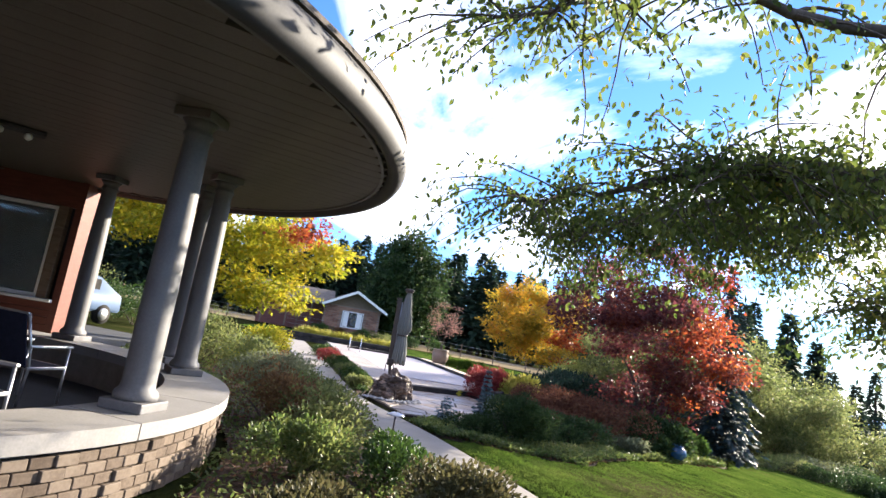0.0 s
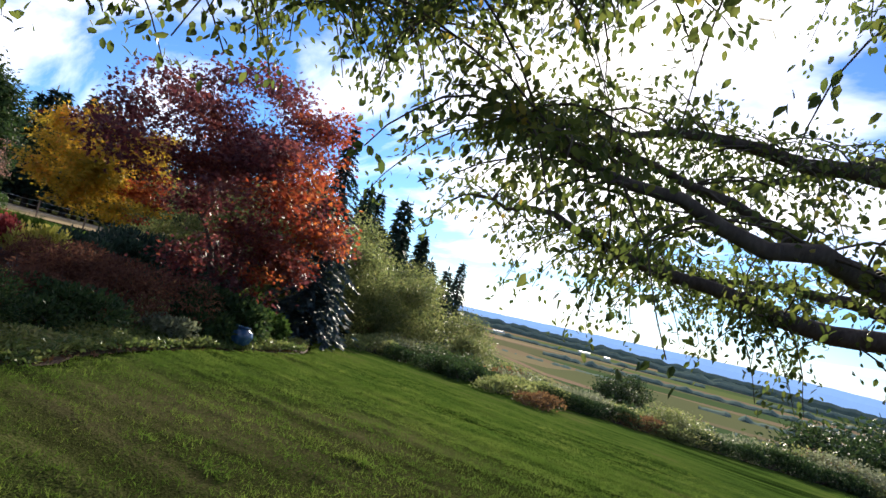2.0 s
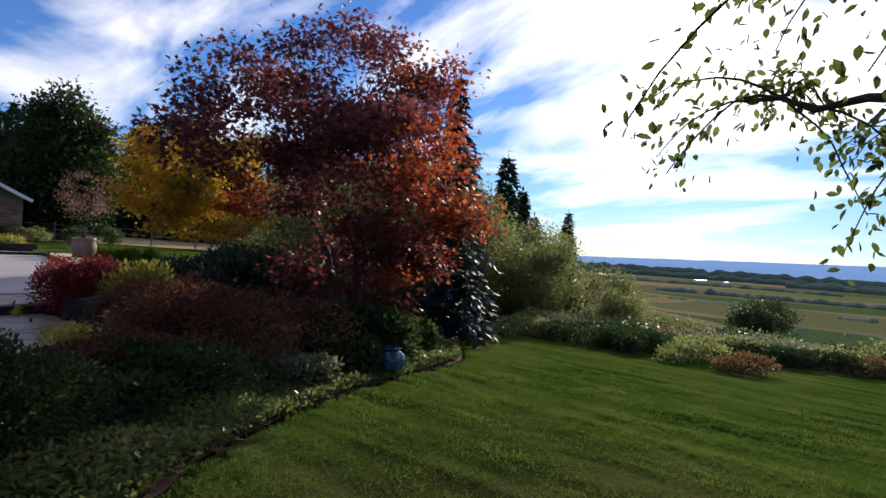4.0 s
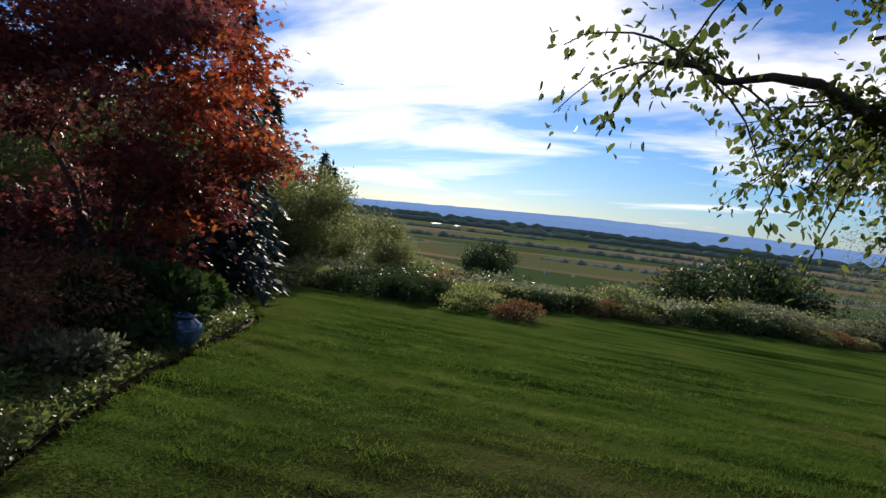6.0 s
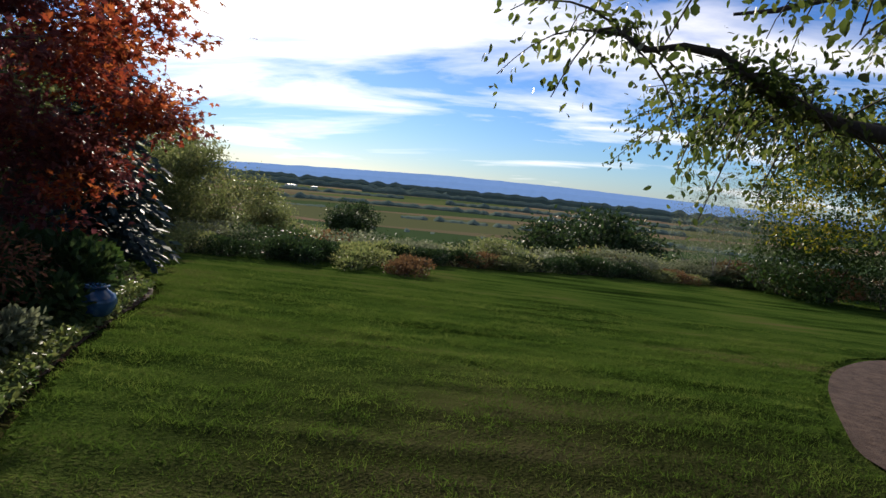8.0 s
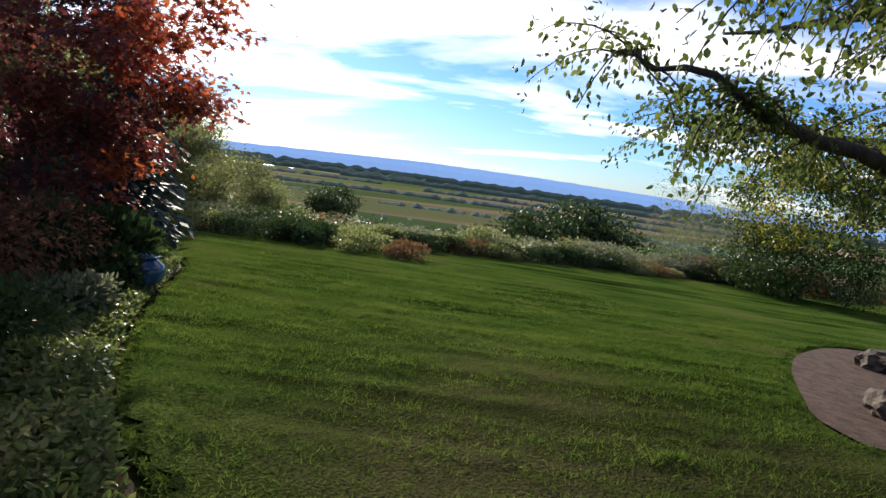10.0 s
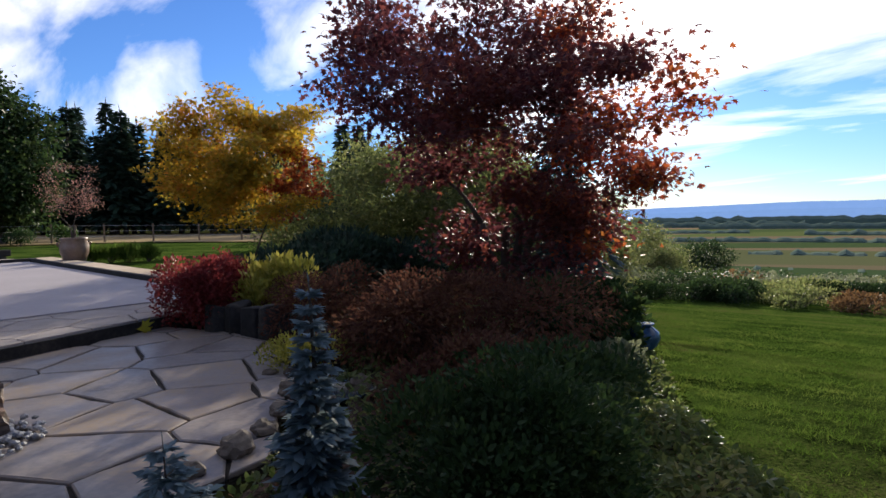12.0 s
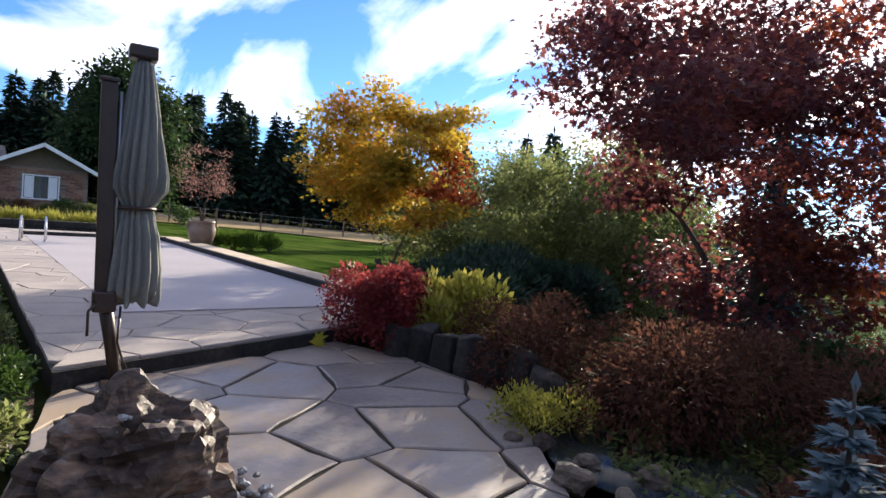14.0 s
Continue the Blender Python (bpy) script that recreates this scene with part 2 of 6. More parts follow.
M["gutter"] = surface("dark_gutter", [(0.3, (0.02, 0.019, 0.021)), (0.7, (0.042, 0.039, 0.042))], 3, 60, 0.65, 0.15, metal=0.0, depth=0.003)
M["brick"] = surface("tan_brick", [(0.25, (0.075, 0.054, 0.04)), (0.5, (0.13, 0.097, 0.073)), (0.75, (0.185, 0.145, 0.112))], 5, 45, 0.85, 0.5, depth=0.006, per_object=0.35)
M["mortar"] = surface("mortar", [(0.3, (0.16, 0.13, 0.11)), (0.7, (0.25, 0.22, 0.19))], 8, 80, 0.95, 0.4)
M["redbrick"] = surface("red_brick", [(0.25, (0.16, 0.08, 0.055)), (0.5, (0.25, 0.13, 0.09)), (0.75, (0.34, 0.2, 0.14))], 6, 30, 0.9, 0.5, per_object=0.5)
M["siding"] = surface("red_brown_siding", [(0.3, (0.09, 0.025, 0.018)), (0.6, (0.15, 0.045, 0.03)), (0.8, (0.2, 0.07, 0.05))], 3, 30, 0.5, 0.3, stretch=(1, 1, 8))
M["wood"] = surface("weathered_wood", [(0.3, (0.11, 0.075, 0.05)), (0.6, (0.19, 0.135, 0.095)), (0.8, (0.26, 0.19, 0.14))], 4, 30, 0.75, 0.4, stretch=(1, 1, 6))
M["roof"] = surface("brown_shingle", [(0.3, (0.10, 0.085, 0.075)), (0.6, (0.17, 0.145, 0.125)), (0.8, (0.23, 0.2, 0.17))], 3, 25, 0.9, 0.6, per_object=0.3)
M["white"] = surface("white_paint", [(0.3, (0.7, 0.69, 0.66)), (0.7, (0.8, 0.79, 0.77))], 3, 40, 0.5, 0.1, depth=0.002)
M["flag"] = surface("flagstone", [(0.28, (0.125, 0.105, 0.098)), (0.45, (0.2, 0.172, 0.16)), (0.6, (0.26, 0.215, 0.185)), (0.78, (0.31, 0.228, 0.15))], 1.6, 22, 0.62, 0.45, depth=0.008, per_object=0.3, wet=0.25)
M["joint"] = surface("joint_soil", [(0.3, (0.025, 0.02, 0.016)), (0.7, (0.06, 0.05, 0.038))], 10, 80, 0.95, 0.6)
M["paver"] = surface("pale_paver", [(0.28, (0.26, 0.23, 0.215)), (0.5, (0.34, 0.297, 0.275)), (0.75, (0.41, 0.355, 0.315))], 2.5, 28, 0.75, 0.35, depth=0.005, per_object=0.2)
M["cover"] = surface("pool_cover", [(0.3, (0.31, 0.275, 0.28)), (0.6, (0.37, 0.33, 0.335)), (0.8, (0.42, 0.38, 0.38))], 0.6, 12, 0.6, 0.12, depth=0.004)
M["coping"] = surface("coping_stone", [(0.3, (0.42, 0.33, 0.24)), (0.6, (0.52, 0.42, 0.31)), (0.8, (0.58, 0.49, 0.38))], 2, 40, 0.8, 0.3, per_object=0.25)
M["darkstone"] = surface("dark_basalt", [(0.3, (0.012, 0.012, 0.012)), (0.55, (0.03, 0.028, 0.027)), (0.8, (0.075, 0.065, 0.055))], 3, 22, 0.75, 0.7, depth=0.03, per_object=0.2)
M["boulder"] = surface("rusty_boulder", [(0.34, (0.014, 0.01, 0.009)), (0.46, (0.04, 0.022, 0.015)), (0.54, (0.085, 0.055, 0.04)), (0.6, (0.16, 0.09, 0.055)), (0.68, (0.22, 0.19, 0.17)), (0.8, (0.38, 0.34, 0.3))], 2.4, 14, 0.6, 0.9, depth=0.03, stretch=(1, 1, 2.2))
M["rock"] = surface("grey_rock", [(0.3, (0.045, 0.033, 0.026)), (0.5, (0.095, 0.075, 0.06)), (0.75, (0.2, 0.165, 0.13))], 4, 25, 0.8, 0.7, depth=0.02, per_object=0.4)
M["pebble"] = surface("pebble", [(0.28, (0.12, 0.12, 0.13)), (0.5, (0.24, 0.245, 0.26)), (0.75, (0.4, 0.4, 0.4))], 3, 25, 0.55, 0.2, per_object=0.5)
M["mulch"] = surface("bark_mulch", [(0.3, (0.026, 0.014, 0.01)), (0.5, (0.06, 0.036, 0.027)), (0.75, (0.115, 0.074, 0.056))], 8, 55, 0.95, 1.0, depth=0.03)
M["bark"] = surface("grey_bark", [(0.3, (0.035, 0.028, 0.023)), (0.55, (0.075, 0.06, 0.05)), (0.8, (0.13, 0.11, 0.09))], 6, 35, 0.9, 0.9, depth=0.02, stretch=(1, 1, 0.35))
M["birchbark"] = surface("pale_bark", [(0.3, (0.18, 0.16, 0.14)), (0.6, (0.36, 0.34, 0.3)), (0.8, (0.5, 0.48, 0.44))], 4, 30, 0.8, 0.5)
M["mast"] = surface("brown_metal", [(0.3, (0.035, 0.022, 0.018)), (0.7, (0.06, 0.04, 0.033))], 4, 40, 0.4, 0.1, metal=0.3, depth=0.002)
M["canvas"] = surface("sage_canvas", [(0.3, (0.12, 0.125, 0.115)), (0.55, (0.19, 0.195, 0.18)), (0.8, (0.25, 0.25, 0.235))], 3, 90, 0.9, 0.4, depth=0.004, stretch=(1, 1, 0.3))
M["steel"] = surface("steel", [(0.3, (0.5, 0.5, 0.52)), (0.7, (0.65, 0.65, 0.66))], 5, 60, 0.25, 0.05, metal=1.0)
M["alu"] = surface("aluminium", [(0.3, (0.36, 0.37, 0.4)), (0.7, (0.5, 0.51, 0.54))], 5, 60, 0.4, 0.05, metal=0.8)
M["mesh"] = surface("navy_sling", [(0.3, (0.012, 0.014, 0.03)), (0.7, (0.025, 0.03, 0.06))], 20, 160, 0.8, 0.4)
M["blue"] = surface("blue_glaze", [(0.3, (0.01, 0.03, 0.06)), (0.55, (0.025, 0.07, 0.14)), (0.8, (0.12, 0.2, 0.28))], 3, 14, 0.12, 0.1)
M["pot"] = surface("brown_glaze", [(0.3, (0.12, 0.075, 0.055)), (0.7, (0.24, 0.16, 0.12))], 3, 18, 0.4, 0.25)
M["glass"] = glass_material("window_glass")
M["water"] = glass_material("pond_water", (0.25, 0.3, 0.3))
# Near-black standing for dim rooms behind glass; also plain colour for tyres and basin.
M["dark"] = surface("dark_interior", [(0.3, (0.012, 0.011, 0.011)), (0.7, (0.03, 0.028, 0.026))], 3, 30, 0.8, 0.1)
M["asphalt"] = surface("asphalt", [(0.3, (0.045, 0.045, 0.048)), (0.7, (0.085, 0.085, 0.09))], 2, 90, 0.85, 0.4)
M["field"] = surface("dry_field", [(0.3, (0.2, 0.15, 0.08)), (0.55, (0.33, 0.25, 0.14)), (0.8, (0.4, 0.33, 0.2))], 0.3, 6, 0.95, 0.5)
# Distance haze is put into the ridge's blue colour and faint glow.
M["hill"] = surface("haze_tinted_hill", [(0.3, (0.10, 0.16, 0.30)), (0.55, (0.13, 0.20, 0.36)), (0.8, (0.17, 0.24, 0.39))], 0.004, 0.02, 1.0, 0.0)
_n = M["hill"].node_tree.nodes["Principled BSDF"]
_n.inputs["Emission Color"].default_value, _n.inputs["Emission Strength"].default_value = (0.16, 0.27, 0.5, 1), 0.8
# Woods paled towards blue-grey: the haze over the valley is mixed into this colour.
M["fartree"] = surface("haze_paled_woods", [(0.3, (0.08, 0.12, 0.1)), (0.55, (0.11, 0.15, 0.12)), (0.8, (0.15, 0.18, 0.13))], 0.02, 0.1, 1.0, 0.0)
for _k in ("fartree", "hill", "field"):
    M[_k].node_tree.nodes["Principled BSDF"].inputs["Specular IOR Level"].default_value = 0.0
M["car"] = surface("blue_car_paint", [(0.3, (0.05, 0.085, 0.15)), (0.7, (0.07, 0.11, 0.19))], 2, 20, 0.5, 0.0)
G = [(0.02, 0.045, 0.010), (0.04, 0.075, 0.016), (0.065, 0.105, 0.022), (0.11, 0.14, 0.03), (0.17, 0.17, 0.03)]
L_OVER = leaf_material("hornbeam_leaf", [(0.1, (0.026, 0.042, 0.011)), (0.5, (0.052, 0.072, 0.017)), (0.85, (0.095, 0.108, 0.024)), (0.98, (0.24, 0.175, 0.032))], 0.5, 0.45, 2.0)
L_RED = leaf_material("crimson_leaf", [(0.05, (0.05, 0.016, 0.022)), (0.45, (0.095, 0.028, 0.032)), (0.75, (0.15, 0.042, 0.034)), (0.97, (0.28, 0.085, 0.035))], 0.45, 0.5, 1.7, 0.3)
L_ORANGE = leaf_material("orange_red_leaf", [(0.05, (0.11, 0.016, 0.014)), (0.5, (0.23, 0.045, 0.02)), (0.95, (0.4, 0.13, 0.03))], 0.5, 0.5)
L_YELLOW = leaf_material("gold_leaf", [(0.05, (0.17, 0.15, 0.02)), (0.4, (0.32, 0.23, 0.025)), (0.7, (0.42, 0.24, 0.025)), (0.95, (0.48, 0.19, 0.03))], 0.5, 0.5, 1.6)
L_YGREEN = leaf_material("yellow_green_leaf", [(0.05, (0.10, 0.15, 0.015)), (0.5, (0.28, 0.27, 0.02)), (0.9, (0.46, 0.34, 0.03))], 0.5, 0.5, 1.5)
L_SCARLET = leaf_material("scarlet_leaf", [(0.05, (0.09, 0.014, 0.017)), (0.5, (0.19, 0.03, 0.032)), (0.95, (0.3, 0.07, 0.06))], 0.4, 0.5)
L_LACE = leaf_material("bronze_lace_leaf", [(0.05, (0.05, 0.022, 0.018)), (0.5, (0.10, 0.045, 0.03)), (0.95, (0.16, 0.08, 0.045))], 0.4, 0.75, 1.6, 0.05)
L_GREEN = leaf_material("shrub_leaf", [(0.05, G[0]), (0.5, G[1]), (0.95, G[2])], 0.3, 0.4)
L_OLIVE = leaf_material("olive_leaf", [(0.05, (0.05, 0.07, 0.022)), (0.5, (0.085, 0.1, 0.035)), (0.95, (0.16, 0.16, 0.06))], 0.5, 0.5, 2.3)
L_IVY = leaf_material("ivy_leaf", [(0.05, G[1]), (0.5, (0.09, 0.12, 0.036)), (0.9, (0.19, 0.2, 0.06)), (1.0, (0.28, 0.23, 0.11))], 0.42, 0.4)
L_GREY = leaf_material("grey_green_leaf", [(0.05, (0.07, 0.085, 0.05)), (0.5, (0.12, 0.135, 0.08)), (0.95, (0.16, 0.17, 0.1))], 0.45, 0.5, 1.7)
L_RUST = leaf_material("rusty_leaf", [(0.05, (0.07, 0.04, 0.02)), (0.5, (0.125, 0.07, 0.032)), (0.95, (0.2, 0.12, 0.05))], 0.35, 0.6)
L_UMBER = leaf_material("umber_green_leaf", [(0.05, (0.04, 0.04, 0.016)), (0.5, (0.075, 0.07, 0.03)), (0.95, (0.14, 0.11, 0.055))], 0.35, 0.5, 1.6, 0.15)
L_LITTER = leaf_material("fallen_leaf", [(0.05, (0.10, 0.045, 0.025)), (0.5, (0.19, 0.095, 0.05)), (0.95, (0.3, 0.18, 0.1))], 0.1, 0.8)
L_GOLDSHRUB = leaf_material("golden_shrub_leaf", [(0.05, (0.16, 0.17, 0.03)), (0.5, (0.3, 0.28, 0.05)), (0.95, (0.44, 0.38, 0.1))], 0.35, 0.5)
L_BLUE = leaf_material("blue_needle", [(0.05, (0.07, 0.11, 0.13)), (0.5, (0.13, 0.19, 0.22)), (0.95, (0.22, 0.29, 0.33))], 0.15, 0.6)
L_WEEP = leaf_material("deep_blue_needle", [(0.05, (0.012, 0.026, 0.03)), (0.5, (0.025, 0.048, 0.055)), (0.95, (0.05, 0.085, 0.095))], 0.15, 0.6)
L_CON = leaf_material("dark_needle", [(0.05, (0.012, 0.026, 0.018)), (0.5, (0.022, 0.045, 0.028)), (0.95, (0.045, 0.07, 0.04))], 0.2, 0.6)
L_DARK = leaf_material("dark_green_leaf", [(0.05, (0.014, 0.03, 0.01)), (0.5, (0.028, 0.052, 0.018)), (0.95, (0.06, 0.085, 0.025))], 0.3, 0.5, 1.6, 0.12)
L_GRASS = leaf_material("grass_blade", [(0.05, (0.024, 0.046, 0.008)), (0.5, (0.052, 0.088, 0.014)), (0.95, (0.1, 0.122, 0.028))], 0.45, 0.8, 1.8, 0.0)
L_PINK = leaf_material("dusky_pink_leaf", [(0.05, (0.16, 0.08, 0.07)), (0.5, (0.26, 0.14, 0.12)), (0.95, (0.36, 0.2, 0.15))], 0.4, 0.6)

# ---- mesh helpers ----
rng = np.random.default_rng(7)


def softplus(v, k=1.2):
    return math.log1p(math.exp(max(-30.0, min(30.0, v * k)))) / k


EDGE = [(10.6, 1.4), (12.9, -0.2), (16.5, -1.6), (19.5, -3.8), (22.2, -5.6), (25.5, -8.8), (28.0, -12.0), (30.0, -18.0), (30.0, -60.0)]


def edge_x(y):
    """The x of the lawn's far edge at that y."""
    if y > EDGE[0][1]:
        return EDGE[0][0] + (y - EDGE[0][1]) * 0.55
    for (x0, y0), (x1, y1) in zip(EDGE, EDGE[1:]):
        if y >= y1:
            return x0 + (x1 - x0) * (y - y0) / (y1 - y0)
    return EDGE[-1][0]


def height(x, y):
    """The ground: level round the house, falling gently over the lawn, then down the bank to the valley floor."""
    north = min(1.0, max(0.0, (y - 3.0) / 8.0))
    z = -0.07 * (1 - 0.65 * north) * softplus(min(x, 60.0) - 3.0)
    out = x - edge_x(y) - 0.8
    if out > 0:
        z -= 0.21 * min(out, 55) * min(1.0, out / 3.0)
        if out > 55:
            z -= 0.19 * min(out - 55, 520)
    return max(z, -120.0)


def link_mesh(name, verts, faces, mat, parent=None, label="", smooth=False):
    me = bpy.data.meshes.new(name)
    me.from_pydata([tuple(v) for v in verts], [], faces)
    me.materials.append(mat)
    if smooth:
        me.polygons.foreach_set("use_smooth", [True] * len(me.polygons))
    ob = new(name, me)
    ob.parent = parent
    if label:
        ob["label"] = label
    return ob


def part(name, bm, mat, parent=None, label="", smooth=False):
    """One bmesh as one mesh object under a thing or a part."""
    me = bpy.data.meshes.new(name)
    bm.to_mesh(me)
    bm.free()
    me.materials.append(mat)
    if smooth:
        me.polygons.foreach_set("use_smooth", [True] * len(me.polygons))
    ob = new(name, me)
    ob.parent = parent
    if label:
        ob["label"] = label
    return ob


def thing(name, loc, label, category, group="", kind="", rz=0.0):
    ob = new(name)
    ob.empty_display_size = 0.2
    ob.matrix_basis = pose(*loc, 0, 0, rz)
    return tagged(ob, label, category, group, kind)


def box(bm, cx, cy, cz, sx, sy, sz, bevel=0.0, rz=0.0):
    m = Matrix.Translation((cx, cy, cz)) @ Matrix.Rotation(radians(rz), 4, "Z") @ Matrix.Diagonal((sx, sy, sz, 1))
    r = bmesh.ops.create_cube(bm, size=1.0, matrix=m)
    if bevel:
        es = list({e for v in r["verts"] for e in v.link_edges})
        bmesh.ops.bevel(bm, geom=es, offset=bevel, segments=2, affect="EDGES", profile=0.5)
    return bm


def boxed(*a, **k):
    return box(bmesh.new(), *a, **k)


def tube_data(pts, radii, sides, verts, faces):
    """Adds a tapered tube along pts to verts and faces."""
    base = len(verts)
    n = len(pts)
    for i, (p, r) in enumerate(zip(pts, radii)):
        d = (pts[min(i + 1, n - 1)] - pts[max(i - 1, 0)])
        d = d.normalized() if d.length > 1e-6 else Vector((0, 0, 1))
        u = d.cross(Vector((0.31, 0.87, 0.38))).normalized()
        v = d.cross(u)
        for k in range(sides):
            a = 2 * math.pi * k / sides
            verts.append(p + (u * math.cos(a) + v * math.sin(a)) * r)
    for i in range(n - 1):
        for k in range(sides):
            a, b = base + i * sides + k, base + i * sides + (k + 1) % sides
            faces.append((a, b, b + sides, a + sides))
    faces.append(tuple(base + (n - 1) * sides + k for k in range(sides)))
    faces.append(tuple(base + k for k in reversed(range(sides))))


def tube(name, pts, radii, mat, parent=None, sides=10, label=""):
    v, f = [], []
    pts = [Vector(p) for p in pts]
    if not hasattr(radii, "__len__"):
        radii = [radii] * len(pts)
    tube_data(pts, radii, sides, v, f)
    return link_mesh(name, v, f, mat, parent, label, smooth=True)


def lathe(name, profile, mat, parent=None, sides=28, label=""):
    """A turned shape from (radius, height) pairs."""
    v, f = [], []
    for r, z in profile:
        for k in range(sides):
            a = 2 * math.pi * k / sides
            v.append((r * math.cos(a), r * math.sin(a), z))
    for i in range(len(profile) - 1):
        for k in range(sides):
            a, b = i * sides + k, i * sides + (k + 1) % sides
            f.append((a, b, b + sides, a + sides))
    f.append(tuple(reversed(range(sides))))
    f.append(tuple((len(profile) - 1) * sides + k for k in range(sides)))
    return link_mesh(name, v, f, mat, parent, label, smooth=True)


SHAPES = {
    "oval": ([(0, 0, 0), (0.3, 0.25, 0.05), (0.68, 0.22, 0.04), (1, 0, -0.08), (0.68, -0.22, 0.04), (0.3, -0.25, 0.05)], [(0, 1, 2, 3), (0, 3, 4, 5)]),
    "diamond": ([(0, 0, 0), (0.45, 0.3, 0.06), (1, 0, -0.05), (0.45, -0.3, 0.06)], [(0, 1, 2), (0, 2, 3)]),
    "maple": ([(0, 0, 0), (0.12, 0.5, -0.06), (0.36, 0.2, 0.02), (0.78, 0.42, -0.06), (0.62, 0.13, 0.02), (1.05, 0, -0.1),
               (0.62, -0.13, 0.02), (0.78, -0.42, -0.06), (0.36, -0.2, 0.02), (0.12, -0.5, -0.06)],
              [(0, 1, 2), (2, 3, 4), (0, 2, 4, 5), (0, 5, 6, 8), (6, 7, 8), (0, 8, 9)]),
    "needle": ([(0, 0.035, 0), (0, -0.035, 0), (1, 0, 0)], [(0, 1, 2)]),
    "spray": ([(0, 0, 0), (0.5, 0.2, 0.0), (1, 0.0, -0.08), (0.5, -0.2, 0.0)], [(0, 1, 2, 3)]),
    "blade": ([(0, 0.06, 0), (0, -0.06, 0), (1, 0, 0)], [(0, 1, 2)]),
}


def leaf_mesh(name, P, D, Nrm, size, shape, mat, parent=None, label=""):
    """Leaves as one mesh: base points, directions, face normals, lengths."""
    tv, tf = SHAPES[shape]
    P, D, Nrm = np.asarray(P, float), np.asarray(D, float), np.asarray(Nrm, float)
    size = np.broadcast_to(np.asarray(size, float), (len(P),))
    D = D / np.maximum(np.linalg.norm(D, axis=1), 1e-9)[:, None]
    S = np.cross(Nrm, D)
    S /= np.maximum(np.linalg.norm(S, axis=1), 1e-9)[:, None]
    U = np.cross(D, S)
    T = np.array(tv)
    V = P[:, None] + size[:, None, None] * (T[None, :, 0, None] * D[:, None] + T[None, :, 1, None] * S[:, None] + T[None, :, 2, None] * U[:, None])
    n, k = len(P), len(tv)
    loops = np.concatenate([np.array(f) for f in tf])
    li = (np.arange(n)[:, None] * k + loops[None]).ravel()
    sizes = np.tile([len(f) for f in tf], n)
    me = bpy.data.meshes.new(name)
    me.vertices.add(n * k)
    me.vertices.foreach_set("co", V.ravel())
    me.loops.add(len(li))
    me.loops.foreach_set("vertex_index", li.astype(np.int32))
    me.polygons.add(len(sizes))
    me.polygons.foreach_set("loop_start", np.concatenate([[0], np.cumsum(sizes)[:-1]]).astype(np.int32))
    me.update(calc_edges=True)
    me.materials.append(mat)
    ob = new(name, me)
    ob.parent = parent
    if label:
        ob["label"] = label
    return ob


def rand_dirs(n, up=0.0, flat=1.0):
    d = rng.normal(size=(n, 3))
    d[:, 2] = d[:, 2] * flat + up
    return d / np.linalg.norm(d, axis=1)[:, None]


# ---- plants ----


def skeleton_tree(base, fork_z, centers, trunk_r, stems=1, spread=0.25, sag=0.0):
    """Limbs from a trunk to every clump centre: each grows from the nearest limb already there."""
    base = Vector(base)
    v, f = [], []
    nodes = []
    for s in range(stems):
        a = 2 * math.pi * s / stems + 0.7
        top = base + Vector((math.cos(a) * spread, math.sin(a) * spread, fork_z)) if stems > 1 else base + Vector((0.05, 0.03, fork_z))
        pts = [base.lerp(top, u) + Vector((rng.normal() * 0.02, rng.normal() * 0.02, 0)) for u in np.linspace(0, 1, 6)]
        rr = trunk_r / math.sqrt(stems)
        tube_data(pts, [rr * (1.25 - 0.5 * u) if i else rr * 1.5 for i, u in enumerate(np.linspace(0, 1, 6))], 9, v, f)
        nodes += [(p, rr * 0.75) for p in pts[3:]]
    order = sorted(centers, key=lambda c: (Vector(c) - base).length)
    for c in order:
        c = Vector(c)
        best = min(nodes, key=lambda nd: (nd[0] - c).length + 0.7 * max(0.0, nd[0].z - c.z))
        p, r = best
        ln = (c - p).length
        if ln < 0.05:
            continue
        mid = p.lerp(c, 0.5) + Vector((rng.normal() * 0.07, rng.normal() * 0.07, 0.12 - sag)) * ln
        pts = []
        for u in np.linspace(0, 1, 6):
            q = p * (1 - u) ** 2 + mid * 2 * u * (1 - u) + c * u * u
            pts.append(q + Vector(rng.normal(size=3) * 0.012 * ln) if 0 < u < 1 else q)
        r0 = max(0.006, r * 0.72)
        rad = [max(0.004, r0 * (1 - 0.6 * u)) for u in np.linspace(0, 1, 6)]
        tube_data(pts, rad, 6, v, f)
        nodes += list(zip(pts[1:], rad[1:]))
    return v, f


def crown_points(blobs, n):
    """Clump centres in a set of ellipsoids ((cx, cy, cz), (rx, ry, rz)), mostly towards the outside."""
    w = np.array([b[1][0] * b[1][1] * b[1][2] for b in blobs]) ** 0.67
    pick = rng.choice(len(blobs), n, p=w / w.sum())
    d = rand_dirs(n)
    rad = rng.uniform(0.25, 1.0, n) ** 0.45
    c, r = np.array([b[0] for b in blobs], float), np.array([b[1] for b in blobs], float)
    return c[pick] + d * r[pick] * rad[:, None]


